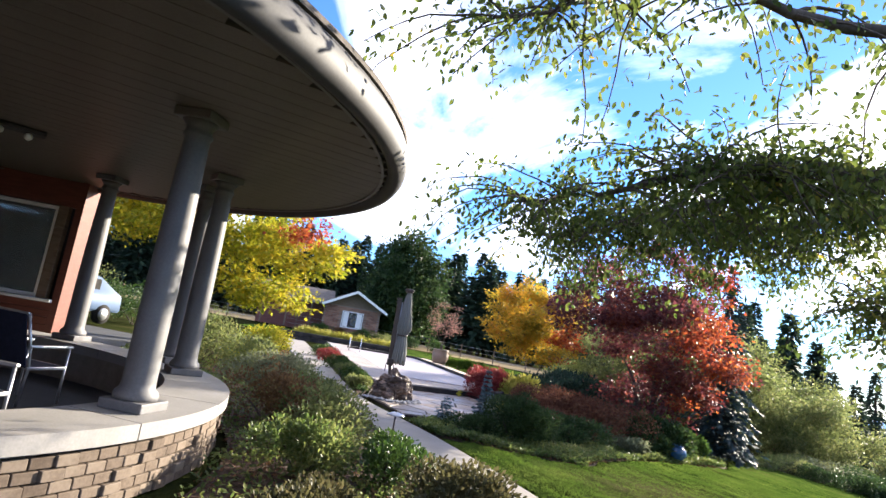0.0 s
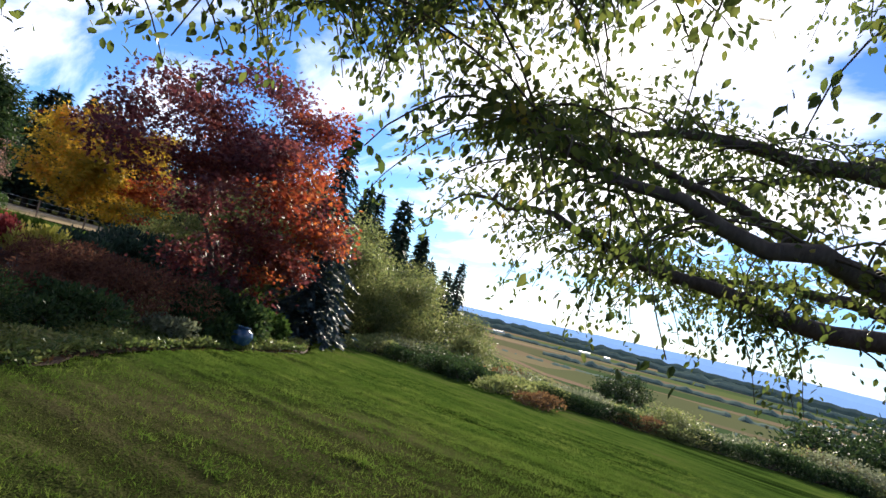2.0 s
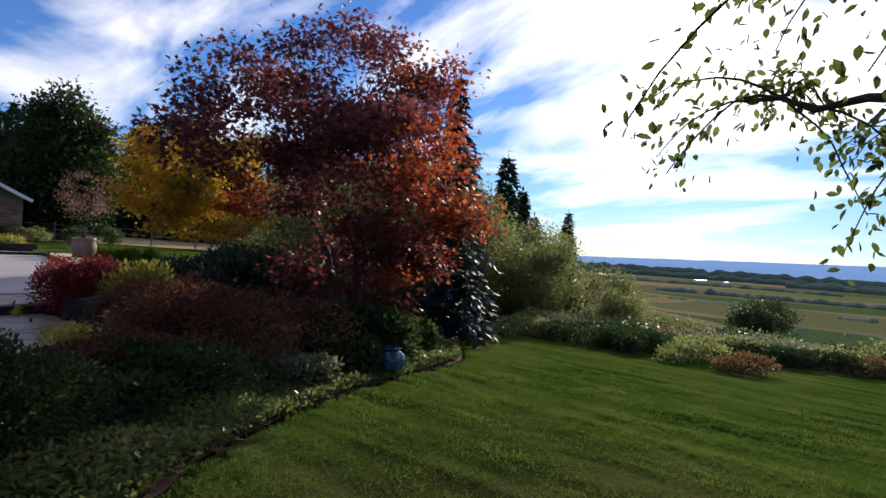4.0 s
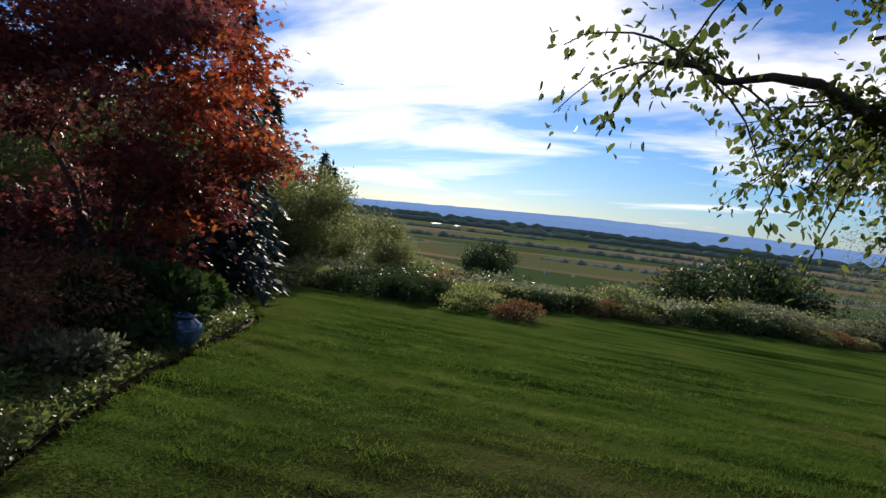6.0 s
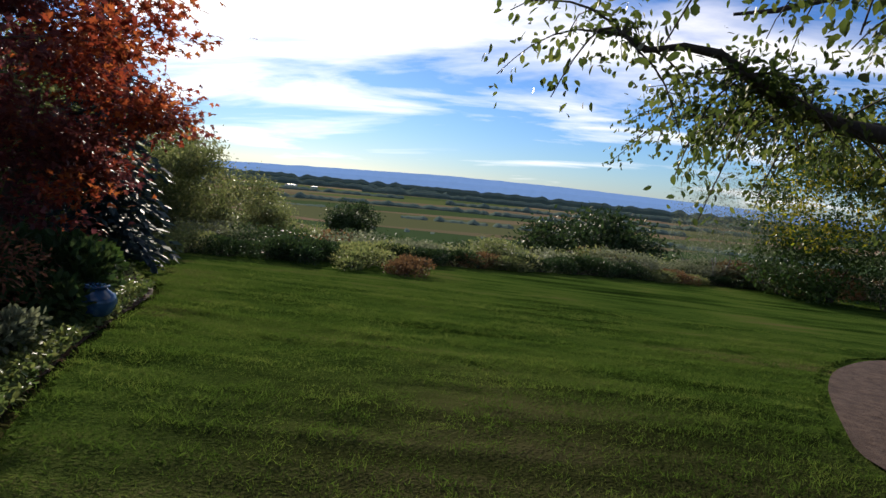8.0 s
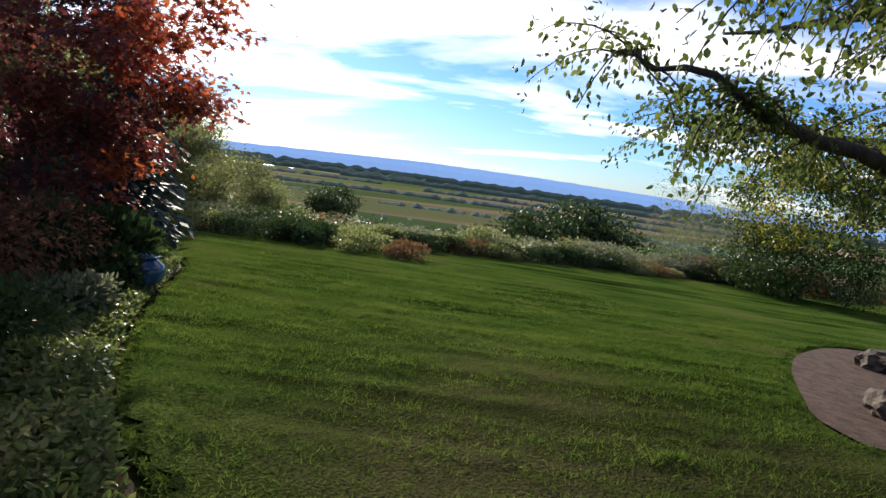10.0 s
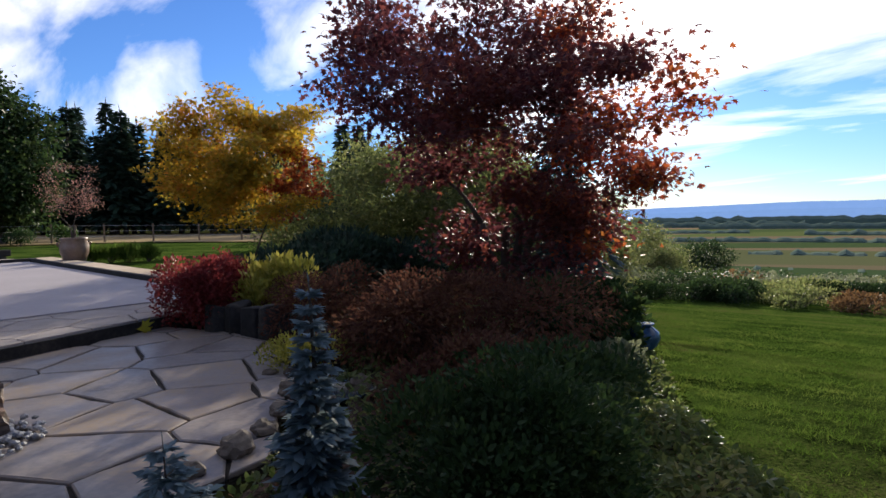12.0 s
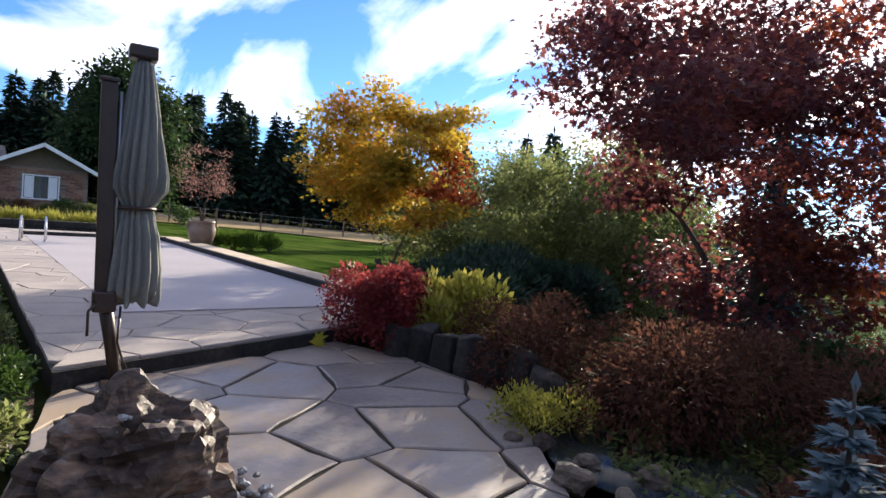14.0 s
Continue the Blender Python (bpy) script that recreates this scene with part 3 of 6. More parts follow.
def leaf_cloud(centers, per, clump, flat=0.5, droop=0.0):
    n = len(centers)
    base = np.repeat(np.asarray(centers), per, 0)
    off = rng.normal(size=(n * per, 3)) * clump
    off[:, 2] *= flat
    P = base + off
    D = off / np.maximum(np.linalg.norm(off, axis=1), 1e-6)[:, None] + rng.normal(size=P.shape) * 0.6
    D[:, 2] -= droop
    Nn = rng.normal(size=P.shape) * 0.55 + np.array([0, 0, 1.0])
    return P, D, Nn


def broadleaf(name, loc, blobs, clumps, per, clump, leaf, shape, mat, bark, trunk_r, fork_z, label, category="tree", stems=1,
              flat=0.5, droop=0.2, spread=0.25, second=None, group="", min_z=None):
    """A tree: forked trunk with limbs to every clump of leaves."""
    t = thing(name, loc, label, category, group)
    C = crown_points(blobs, clumps)
    if min_z is not None:
        C[:, 2] = np.maximum(C[:, 2], min_z + rng.uniform(0, 0.3, len(C)))
    v, f = skeleton_tree((0, 0, 0), fork_z, C, trunk_r, stems, spread)
    link_mesh("trunk", v, f, bark, t, smooth=True)
    if second:
        mat2, test = second
        pick = np.array([test(c) for c in C])
        P, D, Nn = leaf_cloud(C[pick], per, clump, flat, droop)
        leaf_mesh("crown", P, D, Nn, rng.uniform(0.7, 1.2, len(P)) * leaf, shape, mat2, t, "leaves turned a second colour")
        C = C[~pick]
    P, D, Nn = leaf_cloud(C, per, clump, flat, droop)
    leaf_mesh("crown", P, D, Nn, rng.uniform(0.7, 1.2, len(P)) * leaf, shape, mat, t)
    return t


def shrub(name, x, y, rx, ry, h, n, leaf, shape, mat, label, category="shrub", z=None, lumps=9, group="", up=0.3, fill=0.55, stems=7):
    """A rounded, uneven shrub: stems from the ground and leaves over a lumpy crown."""
    z = height(x, y) if z is None else z
    t = thing(name, (x, y, z), label, category, group)
    a = rng.uniform(0, 2 * math.pi, lumps)
    q = np.sqrt(rng.uniform(0.05, 0.75, lumps))
    C = np.stack([np.cos(a) * q * rx, np.sin(a) * q * ry, h * (0.62 - 0.32 * q ** 2) + rng.normal(size=lumps) * 0.05 * h], 1)
    C = np.vstack([C, [[0, 0, h * 0.55]]])
    R = np.stack([np.full(len(C), rx * 0.5), np.full(len(C), ry * 0.5), np.minimum(h * 0.42, C[:, 2])], 1) * rng.uniform(0.75, 1.1, (len(C), 1))
    pick = rng.integers(0, len(C), n)
    d = rand_dirs(n, 0.2)
    rad = rng.uniform(fill, 1.05, n)
    P = C[pick] + d * R[pick] * rad[:, None]
    P[:, 2] = np.clip(P[:, 2], 0.02, None)
    D = d + rng.normal(size=d.shape) * 0.5
    D[:, 2] += up
    Nn = d * 0.6 + rng.normal(size=d.shape) * 0.5 + np.array([0, 0, 0.6])
    v, f = [], []
    for c in C[:stems]:
        tube_data([Vector((c[0] * 0.1, c[1] * 0.1, -0.05)), Vector((c[0] * 0.5, c[1] * 0.5, c[2] * 0.5)), Vector(c)], [0.02, 0.014, 0.006], 5, v, f)
    link_mesh("stem", v, f, M["bark"], t)
    leaf_mesh("foliage", P, D, Nn, rng.uniform(0.7, 1.25, n) * leaf, shape, mat, t)
    return t


def conifer(name, loc, h, r, mat, label, category="conifer", levels=22, per=9, along=9, leaf=0.5, droop=0.25, bare=0.06, group="", taper=0.9, pad=2):
    """A spire: straight trunk, whorls of drooping boughs with sprays along each."""
    t = thing(name, loc, label, category, group)
    tube("trunk", [(0, 0, -0.2), (0.02 * h, 0, h * 0.5), (0, 0, h)], [0.022 * h, 0.013 * h, 0.003 * h], M["bark"], t, 8)
    P, D, Nn, S = [], [], [], []
    for i in range(levels):
        u = bare + (1 - bare) * i / levels
        z = h * u
        rr = r * (1 - u) ** taper * rng.uniform(0.8, 1.15) + 0.02 * r
        k = max(4, int(per * (0.5 + 0.5 * (1 - u))))
        for j in range(k):
            a = 2 * math.pi * (j + rng.uniform(0, 0.8)) / k + i
            ln = rr * rng.uniform(0.65, 1.15)
            ca, sa = math.cos(a), math.sin(a)
            for s in range(along):
                q = (s + 0.6) / along
                z1 = z - droop * ln * q * q + 0.06 * ln
                for w in range(pad):
                    b = a + rng.normal() * 0.6
                    P.append((ca * ln * q, sa * ln * q, z1 + rng.normal() * 0.02 * h / 10))
                    D.append((math.cos(b), math.sin(b), -droop * q + rng.normal() * 0.25))
                    Nn.append((rng.normal() * 0.4, rng.normal() * 0.4, 1.0))
                    S.append(leaf * (0.5 + 0.6 * (1 - u)) * rng.uniform(0.6, 1.2))
    P.append((0, 0, h * 0.97)); D.append((0, 0, 1)); Nn.append((1, 0, 0)); S.append(leaf * 0.6)
    leaf_mesh("foliage", P, D, Nn, S, "spray", mat, t)
    return t


def scatter(poly, n):
    """Random points inside a polygon."""
    poly = np.array(poly)
    lo, hi = poly.min(0), poly.max(0)
    P = rng.uniform(lo, hi, (int(n), 2))
    inside = np.zeros(len(P), bool)
    j = len(poly) - 1
    for i in range(len(poly)):
        (x0, y0), (x1, y1) = poly[i], poly[j]
        hit = ((y0 > P[:, 1]) != (y1 > P[:, 1])) & (P[:, 0] < (x1 - x0) * (P[:, 1] - y0) / (y1 - y0 + 1e-12) + x0)
        inside ^= hit
        j = i
    return P[inside]


def cover(name, poly, n, leaf, shape, mat, label, hmin=0.02, hmax=0.2, up=0.5):
    """Low leaves over a bed, of kind stuff."""
    P2 = scatter(poly, n)
    bump = np.array([0.5 + 0.5 * noise.noise(Vector((x * 1.3, y * 1.3, 3.0))) for x, y in P2])
    z = np.array([height(x, y) for x, y in P2]) + hmin + (hmax - hmin) * bump * rng.uniform(0.4, 1, len(P2))
    D = rand_dirs(len(P2), up, 0.4)
    ob = leaf_mesh(name, np.column_stack([P2, z]), D, rand_dirs(len(P2), 1.6), rng.uniform(0.6, 1.25, len(P2)) * leaf, shape, mat)
    return tagged(ob, label, "plants", kind="stuff")


def resample(pts, step):
    """A smooth curve through pts, in even steps."""
    pts = [Vector((*p, 0)) for p in pts]
    out = []
    for i in range(len(pts) - 1):
        p0, p1, p2, p3 = pts[max(i - 1, 0)], pts[i], pts[i + 1], pts[min(i + 2, len(pts) - 1)]
        k = max(2, int((p2 - p1).length / step))
        for j in range(k):
            u = j / k
            out.append(0.5 * ((2 * p1) + (p2 - p0) * u + (2 * p0 - 5 * p1 + 4 * p2 - p3) * u * u + (3 * p1 - p0 - 3 * p2 + p3) * u ** 3))
    out.append(pts[-1])
    return [(p.x, p.y) for p in out]


def sheet(name, outline, mat, lift, cut=1.0, label="", category="", kind="structure", skirt=0.0):
    """A sheet laid over the ground inside an outline."""
    bm = bmesh.new()
    vs = [bm.verts.new((x, y, 0)) for x, y in outline]
    bm.faces.new(vs)
    xs, ys = [p[0] for p in outline], [p[1] for p in outline]
    for axis, lo, hi in ((0, min(xs), max(xs)), (1, min(ys), max(ys))):
        c = math.floor(lo / cut) * cut + cut
        while c < hi:
            co, no = [0, 0, 0], [0, 0, 0]
            co[axis], no[axis] = c, 1
            bmesh.ops.bisect_plane(bm, geom=bm.verts[:] + bm.edges[:] + bm.faces[:], plane_co=co, plane_no=no)
            c += cut
    for v in bm.verts:
        v.co.z = height(v.co.x, v.co.y) + lift
    if skirt:
        be = [e for e in bm.edges if e.is_boundary]
        r = bmesh.ops.extrude_edge_only(bm, edges=be)
        for v in r["geom"]:
            if isinstance(v, bmesh.types.BMVert):
                v.co.z -= skirt
    bmesh.ops.recalc_face_normals(bm, faces=bm.faces[:])
    ob = part(name, bm, mat)
    return tagged(ob, label, category, kind=kind)


def rocky(name, loc, s, mat, label, category="rock", seed=0.0, sub=3, rough=0.35, parent=None, group="", rz=0.0):
    bm = bmesh.new()
    bmesh.ops.create_icosphere(bm, subdivisions=sub, radius=1.0)
    for v in bm.verts:
        p = v.co.copy()
        d = noise.fractal(p * 1.1 + Vector((seed, 0, 0)), 1.0, 2.0, 4) * rough
        c = noise.cell(p * 1.7 + Vector((seed * 2, 3, 0))) * rough * 0.35
        v.co = p * (1 + d + c)
        v.co = Vector((v.co.x * s[0], v.co.y * s[1], v.co.z * s[2]))
    ob = part(name, bm, mat, parent, smooth=False)
    ob.matrix_basis = pose(*loc, 0, 0, rz)
    if parent is None:
        tagged(ob, label, category, group)
    return ob


# ---- large structure: ground, lawn, path ----


def build_ground():
    near = list(np.arange(-40, 44, 1.0))
    far = [44, 48, 54, 62, 72, 85, 100, 120, 150, 190, 250, 330, 430, 560, 720, 950, 1250, 1700, 2300, 3100, 4100]
    xs = [-v for v in reversed(far)] + near + far
    v = [(x, y, height(x, y) - 0.03) for y in xs for x in xs]
    n = len(xs)
    f = [(j * n + i, j * n + i + 1, (j + 1) * n + i + 1, (j + 1) * n + i) for j in range(n - 1) for i in range(n - 1)]
    ob = link_mesh("ground", v, f, M["ground"], smooth=True)
    tagged(ob, "brown garden soil falling away to green valley fields", "ground", kind="structure")


build_ground()
PATH_R = [(2.9, -26), (2.5, -19), (2.25, -14.5), (2.0, -12.2), (1.7, -10.6), (1.3, -8.8), (0.55, -6.2), (0.0, -4.7), (-0.55, -3.1), (-0.98, -1.0), (-1.65, 3.5), (-2.95, 11.5), (-5.0, 24)]
PATH_L = [(1.85, -26), (1.45, -19), (1.2, -14.5), (0.95, -12.2), (0.66, -10.5), (0.25, -8.6), (-0.45, -6.0), (-1.02, -4.4), (-1.58, -2.9), (-2.0, -1.0), (-2.7, 3.5), (-4.0, 11.5), (-6.1, 24)]
BED = [(0.62, -6.2), (1.45, -6.4), (2.85, -6.55), (3.35, -5.9), (4.2, -5.0), (5.8, -3.75), (7.3, -2.75), (7.95, -2.2), (8.6, -1.2), (9.4, 0.2), (10.6, 1.4)]


def build_lawn():
    left = resample(PATH_R[:7], 0.5)[:-1]
    out = [(x + 0.06, y) for x, y in left] + resample(BED, 0.3) + resample(EDGE[1:-1], 0.7) + [(30.0, -26)]
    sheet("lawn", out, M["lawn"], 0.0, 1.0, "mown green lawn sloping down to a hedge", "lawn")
    return out


LAWN = build_lawn()


def build_path():
    """Concrete slabs with sawn joints, 1.5 m long each."""
    R, L = resample(PATH_R, 0.25), resample(PATH_L, 0.25)
    n = min(len(R), len(L))
    holder = tagged(new("garden_path"), "pale exposed concrete garden path with sawn joints", "path", kind="structure")
    i = 0
    while i < n - 2:
        j = min(i + 9, n - 1)
        a0, a1, b0, b1 = Vector((*R[i], 0)), Vector((*L[i], 0)), Vector((*R[j], 0)), Vector((*L[j], 0))
        bm = bmesh.new()
        g = 0.006
        ring = [R[k] for k in range(i, j + 1)] + [L[k] for k in range(j, i - 1, -1)]
        c = Vector((sum(p[0] for p in ring) / len(ring), sum(p[1] for p in ring) / len(ring), 0))
        vs = []
        for x, y in ring:
            p = Vector((x, y, 0))
            p = p + (c - p).normalized() * g
            vs.append(bm.verts.new((p.x, p.y, height(p.x, p.y) + 0.035)))
        f = bm.faces.new(vs)
        r = bmesh.ops.extrude_face_region(bm, geom=[f])
        for v in r["geom"]:
            if isinstance(v, bmesh.types.BMVert):
                v.co.z -= 0.12
        bmesh.ops.recalc_face_normals(bm, faces=bm.faces[:])
        part("slab", bm, M["concrete"], holder)
        i = j


build_path()
# ---- porch of the near house ----
PC = Vector((-5.92, -9.6, 0))
R_IN, R_COL, R_OUT, R_ROOF, Z_CAP, Z_SOF = 3.25, 3.55, 3.9, 5.15, 0.56, 3.05


def ring_part(name, r0, r1, z0, z1, a0, a1, mat, parent, step=4.0, label=""):
    """A solid arc between two radii and two heights."""
    n = max(2, int((a1 - a0) / step))
    v, f = [], []
    for i in range(n + 1):
        a = radians(a0 + (a1 - a0) * i / n)
        for r, z in ((r0, z0), (r1, z0), (r1, z1), (r0, z1)):
            v.append((r * math.cos(a), r * math.sin(a), z))
    for i in range(n):
        for k in range(4):
            a, b = i * 4 + k, i * 4 + (k + 1) % 4
            f.append((a, b, b + 4, a + 4))
    f += [(3, 2, 1, 0), tuple(n * 4 + k for k in range(4))]
    return link_mesh(name, v, f, mat, parent, label)


def build_porch():
    wall = thing("wall_porch", (PC.x, PC.y, 0), "low curved tan brick porch wall with a pale stone cap", "wall", kind="structure")
    ring_part("core", R_IN + 0.02, R_OUT - 0.1, -0.1, Z_CAP - 0.12, -120, 100, M["mortar"], wall)
    for i in range(11):
        ring_part("cap_slab", R_IN - 0.02, R_OUT, Z_CAP - 0.12, Z_CAP, -120 + i * 20 + 0.1, -120 + (i + 1) * 20 - 0.1, M["cap"], wall, 2.5)
    fl = thing("floor", (PC.x, PC.y, 0), "dark stone porch floor", "floor", kind="structure")
    ring_part("floor_slab", 0.01, R_IN, 0.0, 0.06, -180, 180, M["asphalt"], fl, 6)
    # columns
    col = thing("porch_column", (PC.x + R_COL, PC.y, Z_CAP), "grey painted round porch column on a square base", "column", "porch columns")
    part("plinth", boxed(0, 0, 0.04, 0.37, 0.37, 0.08, 0.01), M["column"], col)
    lathe("shaft", [(0.165, 0.08), (0.175, 0.11), (0.165, 0.14), (0.135, 0.17), (0.13, 0.22), (0.13, 0.9), (0.12, 1.6), (0.104, 2.2), (0.103, 2.26), (0.122, 2.28), (0.122, 2.3), (0.106, 2.32), (0.11, 2.36), (0.15, 2.41)], M["column"], col)
    part("capital", boxed(0, 0, 2.45, 0.33, 0.33, 0.08, 0.01), M["column"], col)
    for k, (x, y) in enumerate(((-2.5, -10.45), (-2.88, -7.85), (-3.35, -6.85), (-5.0, -6.1))):
        a = math.degrees(math.atan2(y - PC.y, x - PC.x))
        m = pose(x, y, Z_CAP, 0, 0, a)
        if k:
            copy_thing(col, m)
        else:
            col.matrix_basis = m
    a = radians(-45)
    copy_thing(col, pose(PC.x + R_COL * math.cos(a), PC.y + R_COL * math.sin(a), Z_CAP, 0, 0, -45))
    slim = thing("porch_post", (-7.4, -0.9, 0.0), "slim white porch post by the drive", "column")
    lathe("shaft", [(0.15, 0), (0.15, 0.1), (0.1, 0.16), (0.095, 1.5), (0.085, 2.8), (0.13, 2.9), (0.13, 3.0)], M["white"], slim, 16)
    # roof: boarded soffit, rolled dark gutter, shingled top
    roof = thing("porch_roof", (PC.x, PC.y, 0), "round porch roof with a boarded soffit and dark gutter", "roof", kind="structure")
    n_b = 44
    for i in range(n_b):
        y0, y1 = -R_ROOF + 0.12 + i * (2 * R_ROOF - 0.24) / n_b, -R_ROOF + 0.12 + (i + 1) * (2 * R_ROOF - 0.24) / n_b - 0.008
        half = math.sqrt(max(0.0, (R_ROOF - 0.1) ** 2 - max(abs(y0), abs(y1)) ** 2))
        if half < 0.2:
            continue
        ob = part("board", boxed(0, 0, Z_SOF + 0.012, 2 * half, y1 - y0, 0.024), M["soffit"], roof)
        ob.matrix_basis = pose(0, 0, 0, 0, 0, 24) @ pose(0, (y0 + y1) / 2, 0)
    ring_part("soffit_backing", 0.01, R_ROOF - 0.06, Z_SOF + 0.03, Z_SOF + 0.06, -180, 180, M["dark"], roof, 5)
    v, f, sides, n = [], [], 12, 96
    for i in range(n):
        a = 2 * math.pi * i / n
        for k in range(sides):
            b = 2 * math.pi * k / sides
            rr = R_ROOF - 0.02 + 0.1 * math.cos(b)
            v.append((rr * math.cos(a), rr * math.sin(a), Z_SOF + 0.07 + 0.15 * math.sin(b)))
    for i in range(n):
        for k in range(sides):
            p, q = i * sides + k, i * sides + (k + 1) % sides
            p2, q2 = ((i + 1) % n) * sides + k, ((i + 1) % n) * sides + (k + 1) % sides
            f.append((p, p2, q2, q))
    link_mesh("gutter", v, f, M["gutter"], roof, "dark rolled metal gutter", smooth=True)
    ring_part("trim_bead", R_ROOF - 0.17, R_ROOF - 0.14, Z_SOF - 0.02, Z_SOF + 0.0, -180, 180, M["column"], roof, 4)
    ring_part("roof_edge", 0.01, R_ROOF + 0.05, Z_SOF + 0.21, Z_SOF + 0.25, -180, 180, M["roof"], roof, 4)
    v = [((R_ROOF + 0.05) * math.cos(2 * math.pi * i / 64), (R_ROOF + 0.05) * math.sin(2 * math.pi * i / 64), Z_SOF + 0.25) for i in range(64)] + [(0, 0, Z_SOF + 1.9)]
    link_mesh("shingles", v, [(i, (i + 1) % 64, 64) for i in range(64)], M["roof"], roof)
    vent = thing("ceiling_light", (-5.1, -8.5, Z_SOF - 0.03), "small dark ceiling fixture with two bulbs", "light")
    part("plate", boxed(0, 0, 0, 0.6, 0.22, 0.05, 0.01, 30), M["gutter"], vent)
    for s in (-0.12, 0.12):
        ob = lathe("bulb", [(0.02, 0), (0.045, -0.03), (0.04, -0.07), (0.01, -0.09)], M["white"], vent, 12)
        ob.matrix_basis = pose(s, s * 0.58, -0.02)


build_porch()


def build_house_wall():
    """The house behind the porch: brick-red siding below, windows above."""
    w = thing("wall_house", (-9.7, -4.8, 0), "dark red-brown clapboard house wall under the porch roof", "wall", kind="structure", rz=-90)
    for i in range(8):
        part("clapboard", boxed(0.03, 0, 0.06 + i * 0.12, 0.05, 7.4, 0.115, 0.006), M["siding"], w)
    part("upper_wall", boxed(-0.08, 0, 2.85, 0.2, 7.4, 0.5), M["siding"], w)
    for y in (-3.5, -1.9, -0.35, 1.2, 3.5):
        part("mullion", boxed(-0.02, y, 1.78, 0.14, 0.16, 1.64, 0.01), M["wood"], w)
    part("sill", boxed(0.04, 0, 0.99, 0.2, 7.4, 0.05, 0.01), M["white"], w)
    # Near-black sheet close behind the panes stands for the room's shade.
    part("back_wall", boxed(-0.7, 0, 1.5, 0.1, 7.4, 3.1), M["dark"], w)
    part("end_wall", boxed(-0.35, 3.75, 1.5, 0.8, 0.12, 3.1), M["siding"], w)
    for k, y in enumerate((-2.7, -1.12, 0.42, 2.35)):
        win = thing("window_%d" % (k + 1), (-9.7 + y, -4.8, 1.02), "white framed porch window reflecting the garden", "window", kind="structure", rz=-90)
        half = 0.7 if k < 3 else 1.05
        for s in (-1, 1):
            part("frame_stile", boxed(0, s * half, 0.78, 0.07, 0.06, 1.56, 0.008), M["white"], win)
        part("frame_rail", boxed(0, 0, 0.03, 0.07, 2 * half, 0.06, 0.008), M["white"], win)
        part("frame_rail", boxed(0, 0, 1.53, 0.07, 2 * half, 0.06, 0.008), M["white"], win)
        part("frame_rail", boxed(0, 0, 0.78, 0.05, 0.04, 1.5, 0.008), M["white"], win)
        part("pane", boxed(0, 0, 0.78, 0.008, 2 * half - 0.04, 1.5), M["glass"], win)


build_house_wall()
# Unseen walls added to keep west and south light out of the porch.
for nm, cx, cy, sx, sy in (("wall_west", -13.5, -10.0, 0.2, 10.4), ("wall_south", -8.4, -15.3, 10.2, 0.2)):
    tagged(part(nm, boxed(cx, cy, 1.6, sx, sy, 3.2), M["siding"]), "unseen red-brown wall added to shade the porch", "wall", kind="structure")
# Added slab that closes the gap beyond the round roof against skylight.
tagged(part("ceiling", boxed(-10.0, -10.0, Z_SOF + 0.3, 7.2, 10.6, 0.12), M["soffit"]), "dark slab added over the porch's inner side to block skylight", "ceiling", kind="structure")


def build_chair(x, y, rz, first=None):
    if first:
        return copy_thing(first, pose(x, y, 0.06, 0, 0, rz))
    c = thing("patio_chair", (x, y, 0.06), "aluminium patio chair with a dark navy sling seat", "chair", "chairs on the porch", rz=rz)
    for sx in (-0.28, 0.28):
        tube("leg", [(sx, -0.27, 0), (sx, -0.27, 0.62)], 0.016, M["alu"], c, 8)
        tube("leg", [(sx, 0.24, 0), (sx, 0.2, 0.4), (sx, 0.24, 0.62), (sx, 0.36, 0.98)], 0.016, M["alu"], c, 8)
        part("armrest", boxed(sx, -0.02, 0.635, 0.05, 0.56, 0.03, 0.01), M["alu"], c)
        part("seat_rail", boxed(sx, -0.02, 0.4, 0.03, 0.5, 0.035, 0.008), M["alu"], c)
    part("front_rail", boxed(0, -0.27, 0.4, 0.56, 0.03, 0.035, 0.008), M["alu"], c)
    part("top_rail", boxed(0, 0.36, 0.975, 0.56, 0.03, 0.03, 0.008), M["alu"], c)
    part("seat", boxed(0, -0.02, 0.41, 0.53, 0.48, 0.014, 0.005), M["mesh"], c)
    ob = part("backrest", boxed(0, 0, 0, 0.53, 0.014, 0.56, 0.005), M["mesh"], c)
    ob.matrix_basis = pose(0, 0.3, 0.7, -15)
    return c


CHAIR = build_chair(-3.95, -10.3, 75)
build_chair(-4.4, -8.4, 160, CHAIR)


def build_table():
    t = thing("patio_table", (-4.9, -9.8, 0.06), "dark round glass-topped patio table with metal legs", "table")
    lathe("tabletop", [(0.55, 0.7), (0.58, 0.705), (0.58, 0.73), (0.55, 0.735)], M["asphalt"], t, 36)
    for k in range(4):
        a = math.pi / 4 + k * math.pi / 2
        tube("leg", [(0.45 * math.cos(a), 0.45 * math.sin(a), 0), (0.4 * math.cos(a), 0.4 * math.sin(a), 0.7)], 0.018, M["alu"], t, 8)


build_table()

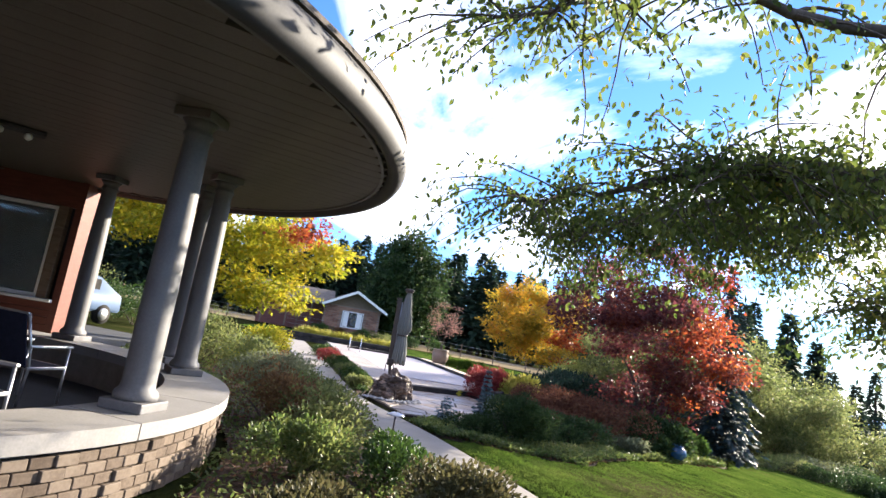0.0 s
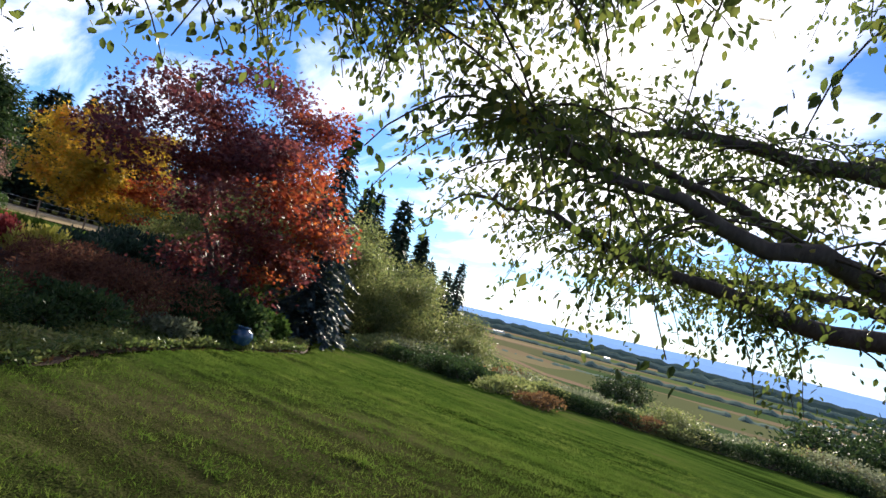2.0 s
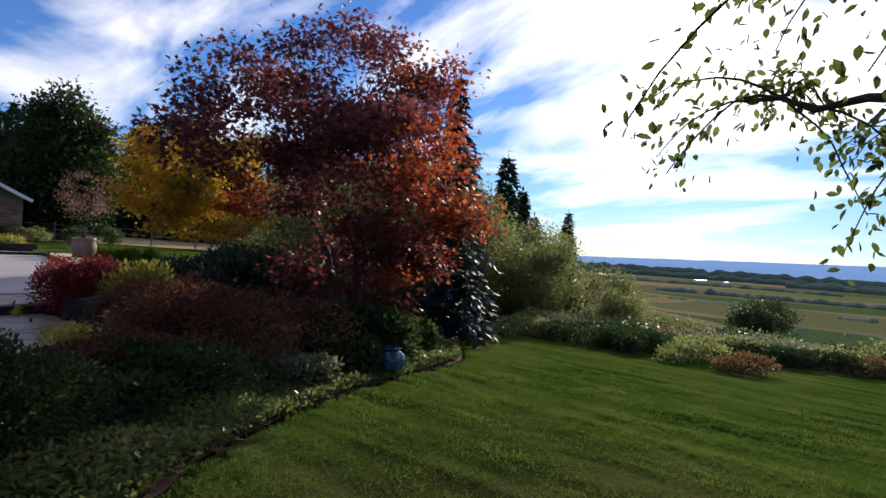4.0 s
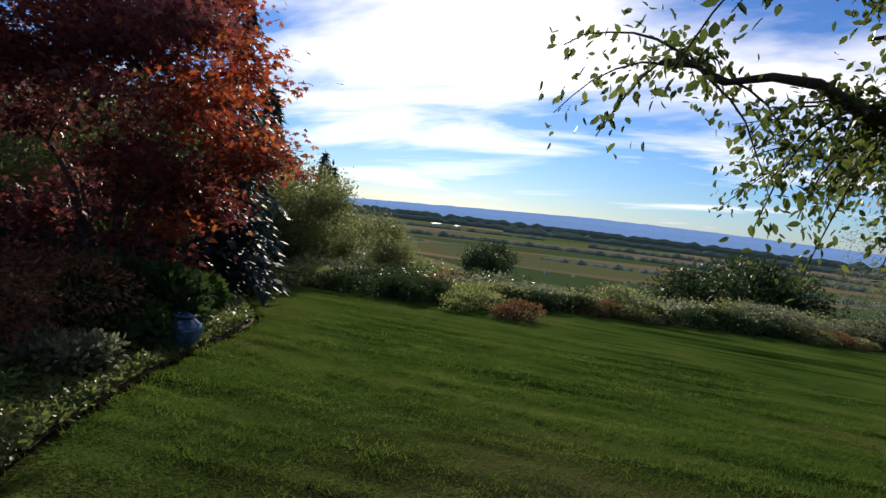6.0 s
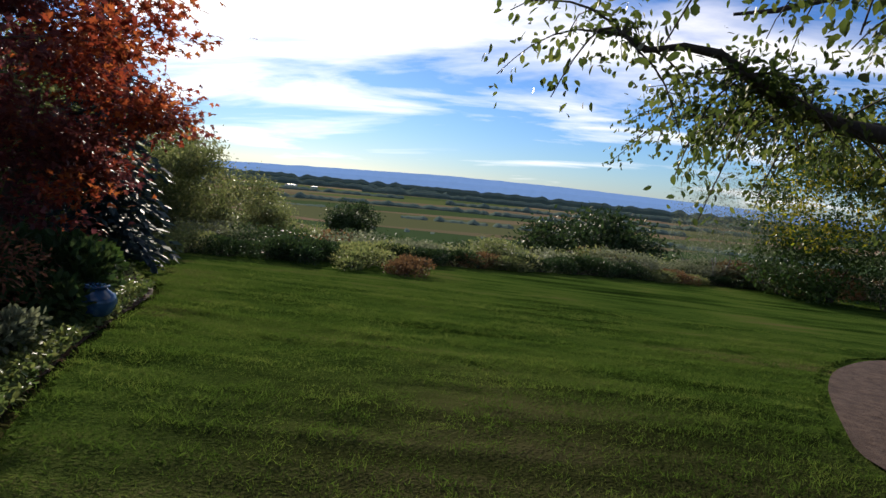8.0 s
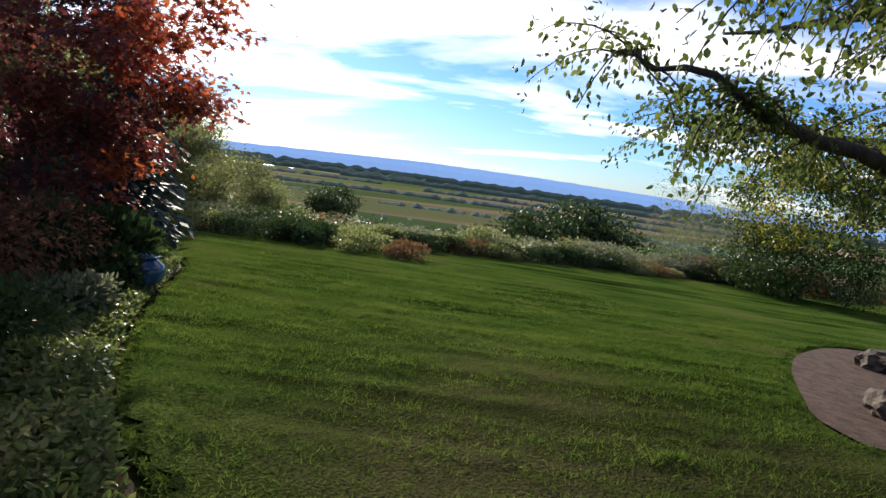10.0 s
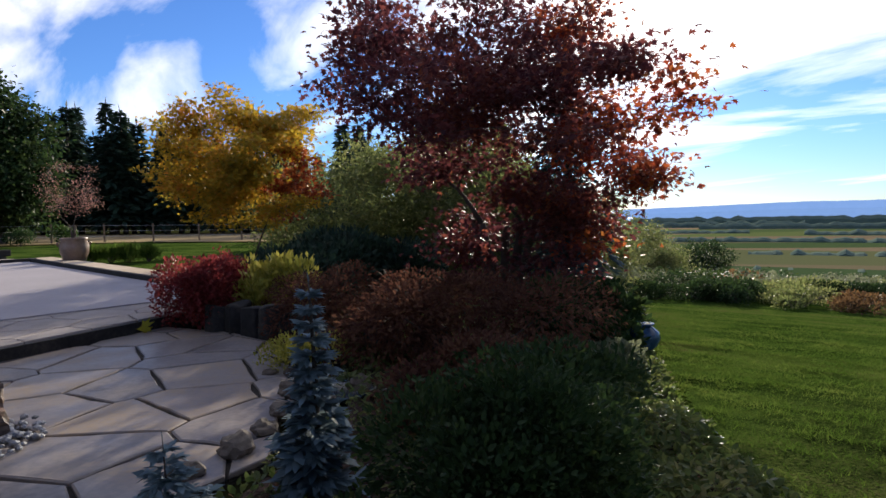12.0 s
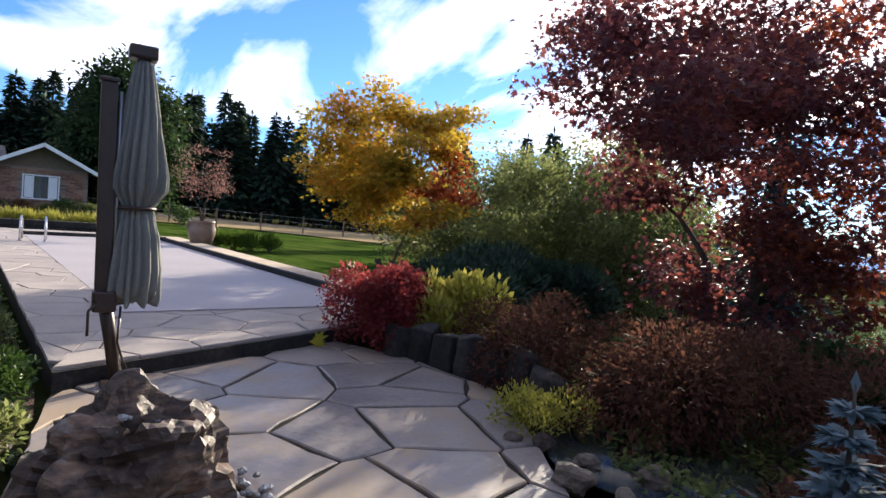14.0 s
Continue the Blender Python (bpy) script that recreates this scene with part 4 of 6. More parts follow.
# ---- patio, pool and their furniture ----


def clip_half(poly, px, py, nx, ny):
    out = []
    for (x0, y0), (x1, y1) in zip(poly, poly[1:] + poly[:1]):
        d0, d1 = (x0 - px) * nx + (y0 - py) * ny, (x1 - px) * nx + (y1 - py) * ny
        if d0 <= 0:
            out.append((x0, y0))
        if d0 * d1 < 0:
            u = d0 / (d0 - d1)
            out.append((x0 + (x1 - x0) * u, y0 + (y1 - y0) * u))
    return out


def crazy_paving(region, step, jitter, gap, seed):
    """Irregular stones that fill a convex region, with joints between them."""
    r = random.Random(seed)
    xs, ys = [p[0] for p in region], [p[1] for p in region]
    seeds = []
    y = min(ys) - step
    row = 0
    while y < max(ys) + step:
        x = min(xs) - step + (step / 2 if row % 2 else 0)
        while x < max(xs) + step:
            seeds.append((x + r.uniform(-jitter, jitter) * step, y + r.uniform(-jitter, jitter) * step))
            x += step
        y += step * 0.85
        row += 1
    area = sum(a[0] * b[1] - b[0] * a[1] for a, b in zip(region, region[1:] + region[:1]))
    reg = region if area > 0 else region[::-1]
    stones = []
    for s in seeds:
        poly = [(s[0] - step * 2, s[1] - step * 2), (s[0] + step * 2, s[1] - step * 2), (s[0] + step * 2, s[1] + step * 2), (s[0] - step * 2, s[1] + step * 2)]
        for o in seeds:
            if o is s:
                continue
            dx, dy = o[0] - s[0], o[1] - s[1]
            d = math.hypot(dx, dy)
            if d > step * 3.2 or not poly:
                continue
            nx, ny = dx / d, dy / d
            poly = clip_half(poly, s[0] + dx / 2 - nx * gap / 2, s[1] + dy / 2 - ny * gap / 2, nx, ny)
        for a, b in zip(reg, reg[1:] + reg[:1]):
            if not poly:
                break
            dx, dy = b[0] - a[0], b[1] - a[1]
            d = math.hypot(dx, dy)
            poly = clip_half(poly, a[0], a[1], dy / d, -dx / d)
        if len(poly) >= 3:
            ar = abs(sum(a[0] * b[1] - b[0] * a[1] for a, b in zip(poly, poly[1:] + poly[:1]))) / 2
            if ar > 0.01:
                stones.append(poly)
    return stones


def stone_slab(poly, z, thick, mat, parent, name, rough=0.018):
    """One flat stone with a slightly wandering edge and eased arris."""
    pts = []
    for a, b in zip(poly, poly[1:] + poly[:1]):
        d = math.hypot(b[0] - a[0], b[1] - a[1])
        k = max(1, int(d / 0.16))
        for i in range(k):
            u = i / k
            w = rng.normal() * rough if i else 0
            nx, ny = (b[1] - a[1]) / (d + 1e-6), -(b[0] - a[0]) / (d + 1e-6)
            pts.append((a[0] + (b[0] - a[0]) * u - abs(w) * nx, a[1] + (b[1] - a[1]) * u - abs(w) * ny))
    cx, cy = sum(p[0] for p in pts) / len(pts), sum(p[1] for p in pts) / len(pts)
    n = len(pts)
    v = [(x, y, z - thick) for x, y in pts] + [(x, y, z - 0.008) for x, y in pts]
    v += [(x + (cx - x) * 0.03, y + (cy - y) * 0.03, z + rng.normal() * 0.001) for x, y in pts]
    f = [(i, (i + 1) % n, n + (i + 1) % n, n + i) for i in range(n)] + [(n + i, n + (i + 1) % n, 2 * n + (i + 1) % n, 2 * n + i) for i in range(n)]
    f.append(tuple(2 * n + i for i in range(n)))
    return link_mesh(name, v, f, mat, parent)


PATIO = [(0.15, -4.2), (1.6, -3.8), (2.1, -2.9), (2.6, -1.9), (2.95, -1.0), (2.75, 0.2), (2.3, 1.12), (-0.35, -0.13), (-0.52, -2.2)]
U = Vector((-0.134, 0.991, 0))


def build_patio():
    p = tagged(new("patio"), "grey flagstone patio laid as crazy paving with dark joints", "patio", kind="structure")
    stone_slab(PATIO, 0.012, 0.1, M["joint"], p, "bed", 0.0)
    for poly in crazy_paving(PATIO, 0.78, 0.5, 0.022, 11):
        stone_slab(poly, 0.034 + rng.uniform(-0.004, 0.004), 0.05, M["flag"], p, "flagstone", 0.011)


def build_pool():
    """A raised pale terrace round a covered pool."""
    deck = tagged(new("pool_terrace"), "raised pale stone terrace around a covered swimming pool", "terrace", kind="structure")
    a, b = Vector((-0.35, -0.12, 0)), Vector((3.75, 1.82, 0))
    c, d = b + U * 15.5, a + U * 17.6
    outline = [(q.x, q.y) for q in (a, b, c, d)]
    stone_slab(outline, 0.16, 0.3, M["darkstone"], deck, "kerb", 0.0)
    nb = (b - a).normalized()
    inner = [(q.x, q.y) for q in (a + U * 0.03, b + U * 0.03 - nb * 0.05, c, d)]
    # pool opening in the terrace's frame
    p0 = a + U * 1.9 + nb * 0.9
    right = b + U * 0.55
    w = Vector((U.y, -U.x, 0))
    pw = (right - p0).dot(w) - 0.08
    p1, p2, p3 = p0 + w * pw, p0 + w * pw + U * 12.6, p0 + U * 12.6
    pool = [(q.x, q.y) for q in (p0, p1, p2, p3)]
    stones = []
    for sub in ([inner[0], inner[1], (p1.x, p1.y), (p0.x, p0.y)], [(p3.x, p3.y), (p2.x, p2.y), inner[2], inner[3]], [inner[0], (p0.x, p0.y), (p3.x, p3.y), inner[3]]):
        stones += crazy_paving(sub, 0.75, 0.36, 0.014, 5)
    for poly in stones:
        stone_slab(poly, 0.185 + rng.uniform(-0.002, 0.002), 0.06, M["paver"], deck, "paver", 0.006)
    cov = thing("pool_cover", (0, 0, 0), "smooth pale grey automatic pool cover drawn shut", "pool cover")
    ring = [Vector((*q, 0)) for q in pool]
    n = 16
    v, f = [], []
    for i in range(n + 1):
        for j in range(n + 1):
            q = ring[0].lerp(ring[1], i / n).lerp(ring[3].lerp(ring[2], i / n), j / n)
            sag = 0.012 * math.sin(math.pi * i / n) * math.sin(math.pi * j / n)
            v.append((q.x, q.y, 0.186 - sag + 0.003 * noise.noise(q * 0.9)))
    f = [(j + i * (n + 1), j + 1 + i * (n + 1), j + 1 + (i + 1) * (n + 1), j + (i + 1) * (n + 1)) for i in range(n) for j in range(n)]
    for k in range(4):
        lo = k * 4
        use = [q for q in f if lo <= (q[0] % (n + 1)) < lo + 4]
        ids = sorted({i for q in use for i in q})
        at_ = {i: j for j, i in enumerate(ids)}
        link_mesh("panel", [v[i] for i in ids], [tuple(at_[i] for i in q) for q in use], M["cover"], cov, smooth=True)
    m, dirn = (p0 + p1) / 2, math.degrees(math.atan2(w.y, w.x))
    part("leading_bar", boxed(m.x + U.x * 0.05, m.y + U.y * 0.05, 0.192, pw - 0.04, 0.07, 0.016, 0.004, dirn), M["cover"], cov)
    # dark tracks along the pool
    tr = thing("cover_track", (0, 0, 0), "dark metal track and kerb along the pool cover", "track")
    for s, e in ((p1, p2), (p3, p2)):
        m, ln = (s + e) / 2, (e - s).length
        ang = math.degrees(math.atan2(e.y - s.y, e.x - s.x))
        part("rail", boxed(m.x + w.x * 0.09, m.y + w.y * 0.09, 0.22, ln + 0.3, 0.1, 0.12, 0.01, ang), M["darkstone"], tr)
    # honey-coloured coping strip on the lawn side
    cop = tagged(new("pool_coping"), "honey coloured stone paving strip beside the pool", "paving", kind="structure")
    for i in range(13):
        s = b + U * (0.6 + i * 1.15) + w * 0.1
        q = [s, s + w * 1.0, s + w * 1.0 + U * 1.14, s + U * 1.14]
        stone_slab([(k.x, k.y) for k in q], 0.17, 0.2, M["coping"], cop, "slab", 0.004)
    # low wall at the far end
    wl = thing("planter_wall", (0, 0, 0), "low dark stacked stone wall at the end of the pool", "wall", kind="structure")
    s, e = d + U * 0.2 - w * 3.0, c + U * 0.9 + w * 0.2
    m, ln = (s + e) / 2, (e - s).length
    ang = math.degrees(math.atan2(e.y - s.y, e.x - s.x))
    k = 14
    for row in range(2):
        for i in range(k):
            q = s.lerp(e, (i + 0.5 + 0.25 * row) / (k + 0.5))
            part("stone", boxed(q.x, q.y, 0.13 + row * 0.22, ln / k - 0.02, 0.3, 0.21, 0.02, ang), M["darkstone"], wl)
    # grab rails
    lad = thing("pool_ladder", (-1.15, 12.4, 0.18), "pair of curved steel pool grab rails", "ladder")
    for s in (-0.25, 0.25):
        pts = [(s, -0.25, 0), (s, -0.22, 0.35), (s, -0.08, 0.55), (s, 0.2, 0.58), (s, 0.42, 0.42), (s, 0.5, 0.0)]
        tube("rail", [(x, y, z) for x, y, z in pts], 0.022, M["steel"], lad, 10)
        part("foot", boxed(s, -0.25, 0.01, 0.09, 0.09, 0.02, 0.005), M["steel"], lad)


build_patio()
build_pool()


def build_umbrella():
    u = thing("cantilever_umbrella", (0, -0.1, 0.02), "closed sage canvas cantilever umbrella tied on a dark mast", "umbrella")
    part("base_plate", boxed(0.05, 0, 0.015, 0.2, 0.2, 0.03, 0.008), M["mast"], u)
    tube("lower_mast", [(0.06, 0, 0.03), (0.0, 0, 0.4), (-0.06, 0, 0.72)], [0.05, 0.05, 0.052], M["mast"], u, 8)
    ob = part("mast", boxed(0, 0, 0.82, 0.11, 0.13, 1.64, 0.012), M["mast"], u)
    ob.matrix_basis = pose(-0.06, 0, 0.62, 0, -1.0)
    part("mast_cap", boxed(-0.09, 0, 2.275, 0.13, 0.15, 0.03, 0.008), M["mast"], u)
    tube("channel", [(0.0, -0.04, 0.72), (-0.01, -0.04, 2.2)], 0.012, M["alu"], u, 6)
    cb = part("crank_box", boxed(-0.05, -0.02, 0.66, 0.16, 0.18, 0.16, 0.02), M["mast"], u)
    tube("crank_handle", [(-0.1, -0.11, 0.66), (-0.15, -0.14, 0.6), (-0.15, -0.14, 0.42)], 0.01, M["mast"], cb, 6)
    tube("arm", [(-0.06, 0.02, 1.45), (0.05, 0.03, 1.95), (0.1, 0.02, 2.45)], [0.03, 0.028, 0.026], M["mast"], u, 8)
    tube("strap", [(0.06, -0.05, 0.62), (0.05, -0.06, 0.35), (0.09, -0.06, 0.22), (0.13, -0.05, 0.12)], 0.009, M["mast"], u, 6)
    # folded canopy in deep pleats, gathered by a tie
    prof = [(0.66, 0.17), (0.7, 0.185), (0.9, 0.18), (1.15, 0.155), (1.32, 0.12), (1.36, 0.105), (1.42, 0.15), (1.5, 0.2), (1.6, 0.205), (1.8, 0.175), (2.05, 0.14), (2.3, 0.1), (2.42, 0.075), (2.47, 0.05)]
    n, v, f = 96, [], []
    for z, r in prof:
        for k in range(n):
            a = 2 * math.pi * k / n
            fold = 0.62 + 0.38 * abs(math.sin(a * 8 + 0.6 * math.sin(z * 5) + 0.3 * math.sin(3 * a)))
            rr = r * (fold if z < 2.44 else 0.9) * (1 + 0.12 * math.sin(a * 2 + z * 2))
            zz = z + (0.05 * math.sin(a * 8) if z < 0.8 else 0.0)
            v.append((0.13 + rr * math.cos(a) * 1.05 - 0.03 * (2.4 - z) * 0.2, rr * math.sin(a) * 0.85, zz))
    for i in range(len(prof) - 1):
        for k in range(n):
            a, b = i * n + k, i * n + (k + 1) % n
            f.append((a, b, b + n, a + n))
    f.append(tuple(range((len(prof) - 1) * n, len(prof) * n)))
    f.append(tuple(reversed(range(n))))
    can = link_mesh("canopy", v, f, M["canvas"], u, "pleated sage grey canvas", smooth=True)
    ring = [(0.13 + 0.125 * math.cos(a), 0.11 * math.sin(a), 1.36) for a in np.linspace(0, 2 * math.pi, 20)]
    tube("tie", ring, 0.016, M["mast"], can, 6)
    part("cap", boxed(0.12, 0, 2.51, 0.2, 0.18, 0.1, 0.02), M["mast"], u, "brown cap block")


build_umbrella()
rocky("boulder", (0.0, -2.24, 0.2), (0.4, 0.36, 0.38), M["boulder"], "large rusty brown and grey basalt boulder by the patio", "boulder", seed=4.2, sub=5, rough=0.42, rz=20)


def build_pebbles():
    holder = tagged(new("pebble_bed"), "ring of smooth grey pebbles round the boulder", "pebbles")
    holder.matrix_basis = pose(0, 0, 0)
    base = rocky("pebble", (0, 0, 0), (1, 1, 0.6), M["pebble"], "", parent=holder, sub=1, rough=0.12)
    k = 0
    for i in range(260):
        a = rng.uniform(-2.6, 1.3)
        r = rng.uniform(0.42, 0.74)
        s = rng.uniform(0.02, 0.04)
        m = pose(-0.07 + r * math.cos(a), -2.3 + r * math.sin(a) * 0.9, 0.05 + rng.uniform(0, 0.012), 0, 0, rng.uniform(0, 360)) @ Matrix.Diagonal((s, s * 0.75, s, 1))
        if k == 0:
            base.matrix_basis = m
        else:
            o = bpy.data.objects.new("pebble", base.data)
            scene.collection.objects.link(o)
            o.parent = holder
            o.matrix_basis = m
        k += 1
    for i in range(16):
        o = bpy.data.objects.new("pebble", base.data)
        scene.collection.objects.link(o)
        o.parent = holder
        a, s = rng.uniform(0, 6.28), rng.uniform(0.02, 0.04)
        r = rng.uniform(0.05, 0.22)
        o.matrix_basis = pose(-0.02 + r * math.cos(a), -2.25 + r * math.sin(a), 0.53 - r * 0.35, 0, 0, a * 57) @ Matrix.Diagonal((s, s * 0.8, s * 0.9, 1))


build_pebbles()


def basalt(x, y, w, h, rz):
    """A broken basalt column standing on end, with flat sides and a sloping, chipped top."""
    bm = bmesh.new()
    n = 6
    ang = [2 * math.pi * (i + rng.uniform(-0.22, 0.22)) / n for i in range(n)]
    rad = [w * 0.55 * rng.uniform(0.85, 1.12) for _ in range(n)]
    sl = rng.uniform(-0.25, 0.25, 2)
    rings = []
    for u, k in ((-0.1, 1.0), (0.55, 1.0 + rng.uniform(-0.06, 0.06)), (1.0, 0.9)):
        rings.append([bm.verts.new((k * q * math.cos(a), k * q * math.sin(a), h * u + (u > 0.9) * (sl[0] * q * math.cos(a) + sl[1] * q * math.sin(a) + rng.normal() * 0.015))) for a, q in zip(ang, rad)])
    for a, b in zip(rings, rings[1:]):
        for i in range(n):
            bm.faces.new((a[i], a[(i + 1) % n], b[(i + 1) % n], b[i]))
    top = bm.verts.new((0, 0, h + 0.02))
    for i in range(n):
        bm.faces.new((rings[-1][i], rings[-1][(i + 1) % n], top))
    bmesh.ops.bevel(bm, geom=[e for e in bm.edges if not e.is_boundary], offset=0.012, segments=1, affect="EDGES")
    bmesh.ops.subdivide_edges(bm, edges=bm.edges[:], cuts=1, use_grid_fill=True)
    for vt in bm.verts:
        vt.co += Vector((1, 1, 0.6)) * 0.012 * noise.noise(vt.co * 7 + Vector((x * 9, y * 9, 0)))
    ob = part("edge_stone", bm, M["darkstone"])
    ob.matrix_basis = pose(x, y, 0, 0, 0, rz)
    return tagged(ob, "dark upright basalt stone edging the patio", "stone", "edging stones")


def build_rock_edges():
    """Dark upright stones round the patio's planted edge, with a little pond."""
    for i, (x, y, sx, sz) in enumerate(((2.72, 0.42, 0.34, 0.38), (2.88, 0.14, 0.3, 0.44), (2.98, -0.16, 0.34, 0.4), (3.08, -0.48, 0.34, 0.46), (3.14, -0.8, 0.32, 0.4), (3.2, -1.12, 0.36, 0.46), (3.14, -1.5, 0.34, 0.32), (3.75, -1.7, 0.4, 0.36), (4.0, -2.3, 0.36, 0.3))):
        basalt(x, y, sx, sz * 0.84, i * 35.0)
    for i, (x, y, s) in enumerate(((2.35, -2.05, 0.11), (2.5, -2.2, 0.14), (2.25, -2.75, 0.2), (2.0, -3.15, 0.17), (1.75, -3.4, 0.15), (1.5, -3.6, 0.2), (2.55, -2.55, 0.13), (1.15, -3.75, 0.16), (2.4, -3.0, 0.12), (2.75, -2.9, 0.16))):
        rocky("border_rock", (x, y, s * 0.3), (s * 0.65, s * 0.52, s * 0.42), M["rock"], "small tan fieldstone at the patio's edge", "rock", seed=20 + i * 2.3, sub=3, rough=0.3, group="border rocks", rz=i * 50)
    pond = thing("pond", (3.05, -2.6, 0), "small dark garden pond with still water", "pond")
    lathe("basin", [(0.75, -0.02), (0.7, -0.02), (0.55, -0.2), (0.02, -0.22)], M["dark"], pond, 24)
    lathe("water", [(0.68, 0.0), (0.68, 0.012), (0.02, 0.012)], M["water"], pond, 24)


build_rock_edges()
fallen = leaf_mesh("fallen_leaf", [Vector((1.95, 0.8, 0.06)), Vector((2.02, 0.84, 0.05))], [Vector((0.3, 0.2, 0.5)), Vector((-0.2, 0.5, 0.3))], [Vector((-0.6, -0.7, 0.6)), Vector((-0.4, -0.8, 0.5))], np.array([0.2, 0.15]), "maple", L_YGREEN)
tagged(fallen, "pale yellow fallen leaf against the kerb", "leaf")



def build_car():
    c = thing("parked_car", (-10.4, 4.1, 0.03), "dull blue hatchback parked on the drive", "car", rz=70)
    bm = bmesh.new()
    prof = [(-2.0, 0.35), (-2.05, 0.7), (-1.9, 0.95), (-1.1, 1.02), (-0.55, 1.45), (0.9, 1.5), (1.75, 1.05), (2.0, 0.95), (2.05, 0.4)]
    a = [bm.verts.new((x, -0.82, z)) for x, z in prof]
    d = [bm.verts.new((x, 0.82, z)) for x, z in prof]
    n = len(prof)
    bm.faces.new(a[::-1]); bm.faces.new(d)
    for i in range(n):
        bm.faces.new((a[i], a[(i + 1) % n], d[(i + 1) % n], d[i]))
    bmesh.ops.recalc_face_normals(bm, faces=bm.faces[:])
    bmesh.ops.bevel(bm, geom=bm.edges[:], offset=0.05, segments=2, affect="EDGES")
    part("body", bm, M["car"], c, smooth=True)
    for s in (-1, 1):
        part("side_window", boxed(0.2, s * 0.822, 1.24, 1.5, 0.012, 0.32, 0.004), M["dark"], c)
        for x in (-1.3, 1.3):
            w = tube("wheel", [(x, s * 0.66, 0.31), (x, s * 0.84, 0.31)], 0.31, M["dark"], c, 20)
            tube("rim", [(x, s * 0.842, 0.31), (x, s * 0.85, 0.31)], 0.2, M["alu"], w, 16)
    ws = part("windscreen", boxed(0, 0, 0, 0.02, 1.4, 0.62, 0.004), M["dark"], c)
    ws.matrix_basis = pose(-0.85, 0, 1.24, 0, 52)


build_car()

# ---- garden trees ----
broadleaf("red_maple", (6.6, -0.7, height(6.6, -0.7)),
          [((-0.1, 0.3, 4.3), (1.9, 2.0, 0.9)), ((-1.4, 0.0, 3.5), (1.7, 1.5, 0.8)), ((0.4, -0.1, 3.3), (1.4, 1.4, 1.0)), ((-2.3, -0.9, 2.9), (1.0, 0.9, 0.4)),
           ((-0.7, -2.1, 2.9), (1.0, 1.1, 0.7)), ((-0.1, -0.4, 1.3), (1.5, 1.4, 0.7)), ((0.5, -1.1, 2.0), (1.0, 1.0, 0.9)), ((-0.9, 0.5, 2.6), (0.9, 1.0, 0.6))],
          185, 165, 0.23, 0.085, "maple", L_RED, M["bark"], 0.16, 1.5, "multi-stemmed crimson Japanese maple in autumn leaf", stems=5, spread=0.5, flat=0.42,
          second=(L_ORANGE, lambda c: c[0] - 0.6 * c[1] > 0.9 and rng.uniform() < 0.6))
broadleaf("gold_maple", (5.35, 6.15, height(5.35, 6.15)),
          [((0.0, 0.0, 2.9), (1.6, 1.6, 1.0)), ((-0.4, 0.2, 3.7), (1.0, 1.0, 0.6)), ((0.2, 0, 1.95), (1.5, 1.5, 0.7)), ((-0.9, -0.2, 2.4), (1.0, 1.0, 0.8)), ((1.0, -0.3, 3.6), (0.8, 0.8, 0.5)), ((-1.3, 0.2, 3.4), (0.7, 0.7, 0.5))],
          130, 160, 0.2, 0.09, "maple", L_YELLOW, M["bark"], 0.1, 0.7, "golden yellow Japanese maple with several stems", stems=5, spread=0.3, flat=0.4,
          second=(L_ORANGE, lambda c: c[0] > 0.55 and c[2] < 3.0 and rng.uniform() < 0.7))
broadleaf("spreading_maple", (-6.3, 2.2, 0), [((0.6, -0.4, 3.6), (3.4, 3.0, 1.1)), ((2.6, 0.0, 3.2), (2.0, 1.8, 0.9)), ((-1.6, 0, 3.9), (2.5, 2.4, 1.1)), ((2.4, 0.4, 2.0), (1.3, 1.2, 0.6))],
          240, 110, 0.28, 0.12, "maple", L_YGREEN, M["bark"], 0.2, 1.1, "wide spreading maple turning yellow above the path", stems=3, spread=0.5, flat=0.35,
          second=(L_ORANGE, lambda c: c[0] > 2.8 and c[2] > 3.5))
broadleaf("dark_broadleaf", (2.2, 40.0, 0), [((0, 0, 5.0), (3.6, 3.4, 4.2)), ((0, 0, 8.2), (2.2, 2.2, 2.2)), ((0, 0, 3.0), (3.4, 3.2, 2.4))],
          260, 90, 0.5, 0.34, "oval", L_DARK, M["bark"], 0.35, 1.5, "large dense dark green tree beside the cottage", flat=0.8)
broadleaf("pink_tree", (3.1, 14.9, 0.75), [((0, 0, 1.7), (0.95, 0.95, 0.8)), ((0, 0, 1.2), (0.8, 0.8, 0.5))], 90, 22, 0.12, 0.05, "diamond", L_PINK, M["bark"], 0.05, 0.5,
          "thin dusky pink tree growing in a pot", stems=3, spread=0.1)


def build_pot():
    p = thing("garden_pot", (3.1, 14.9, 0.0), "large brown glazed urn with small lugs", "pot")
    lathe("body", [(0.22, 0), (0.3, 0.1), (0.4, 0.4), (0.42, 0.62), (0.36, 0.78), (0.39, 0.82), (0.39, 0.86), (0.34, 0.86), (0.33, 0.76)], M["pot"], p, 28)
    for s in (-1, 1):
        tube("lug", [(s * 0.38, 0, 0.74), (s * 0.46, 0, 0.7), (s * 0.43, 0, 0.6)], 0.025, M["pot"], p, 8)


build_pot()


TX, TY = 8.7, -12.7


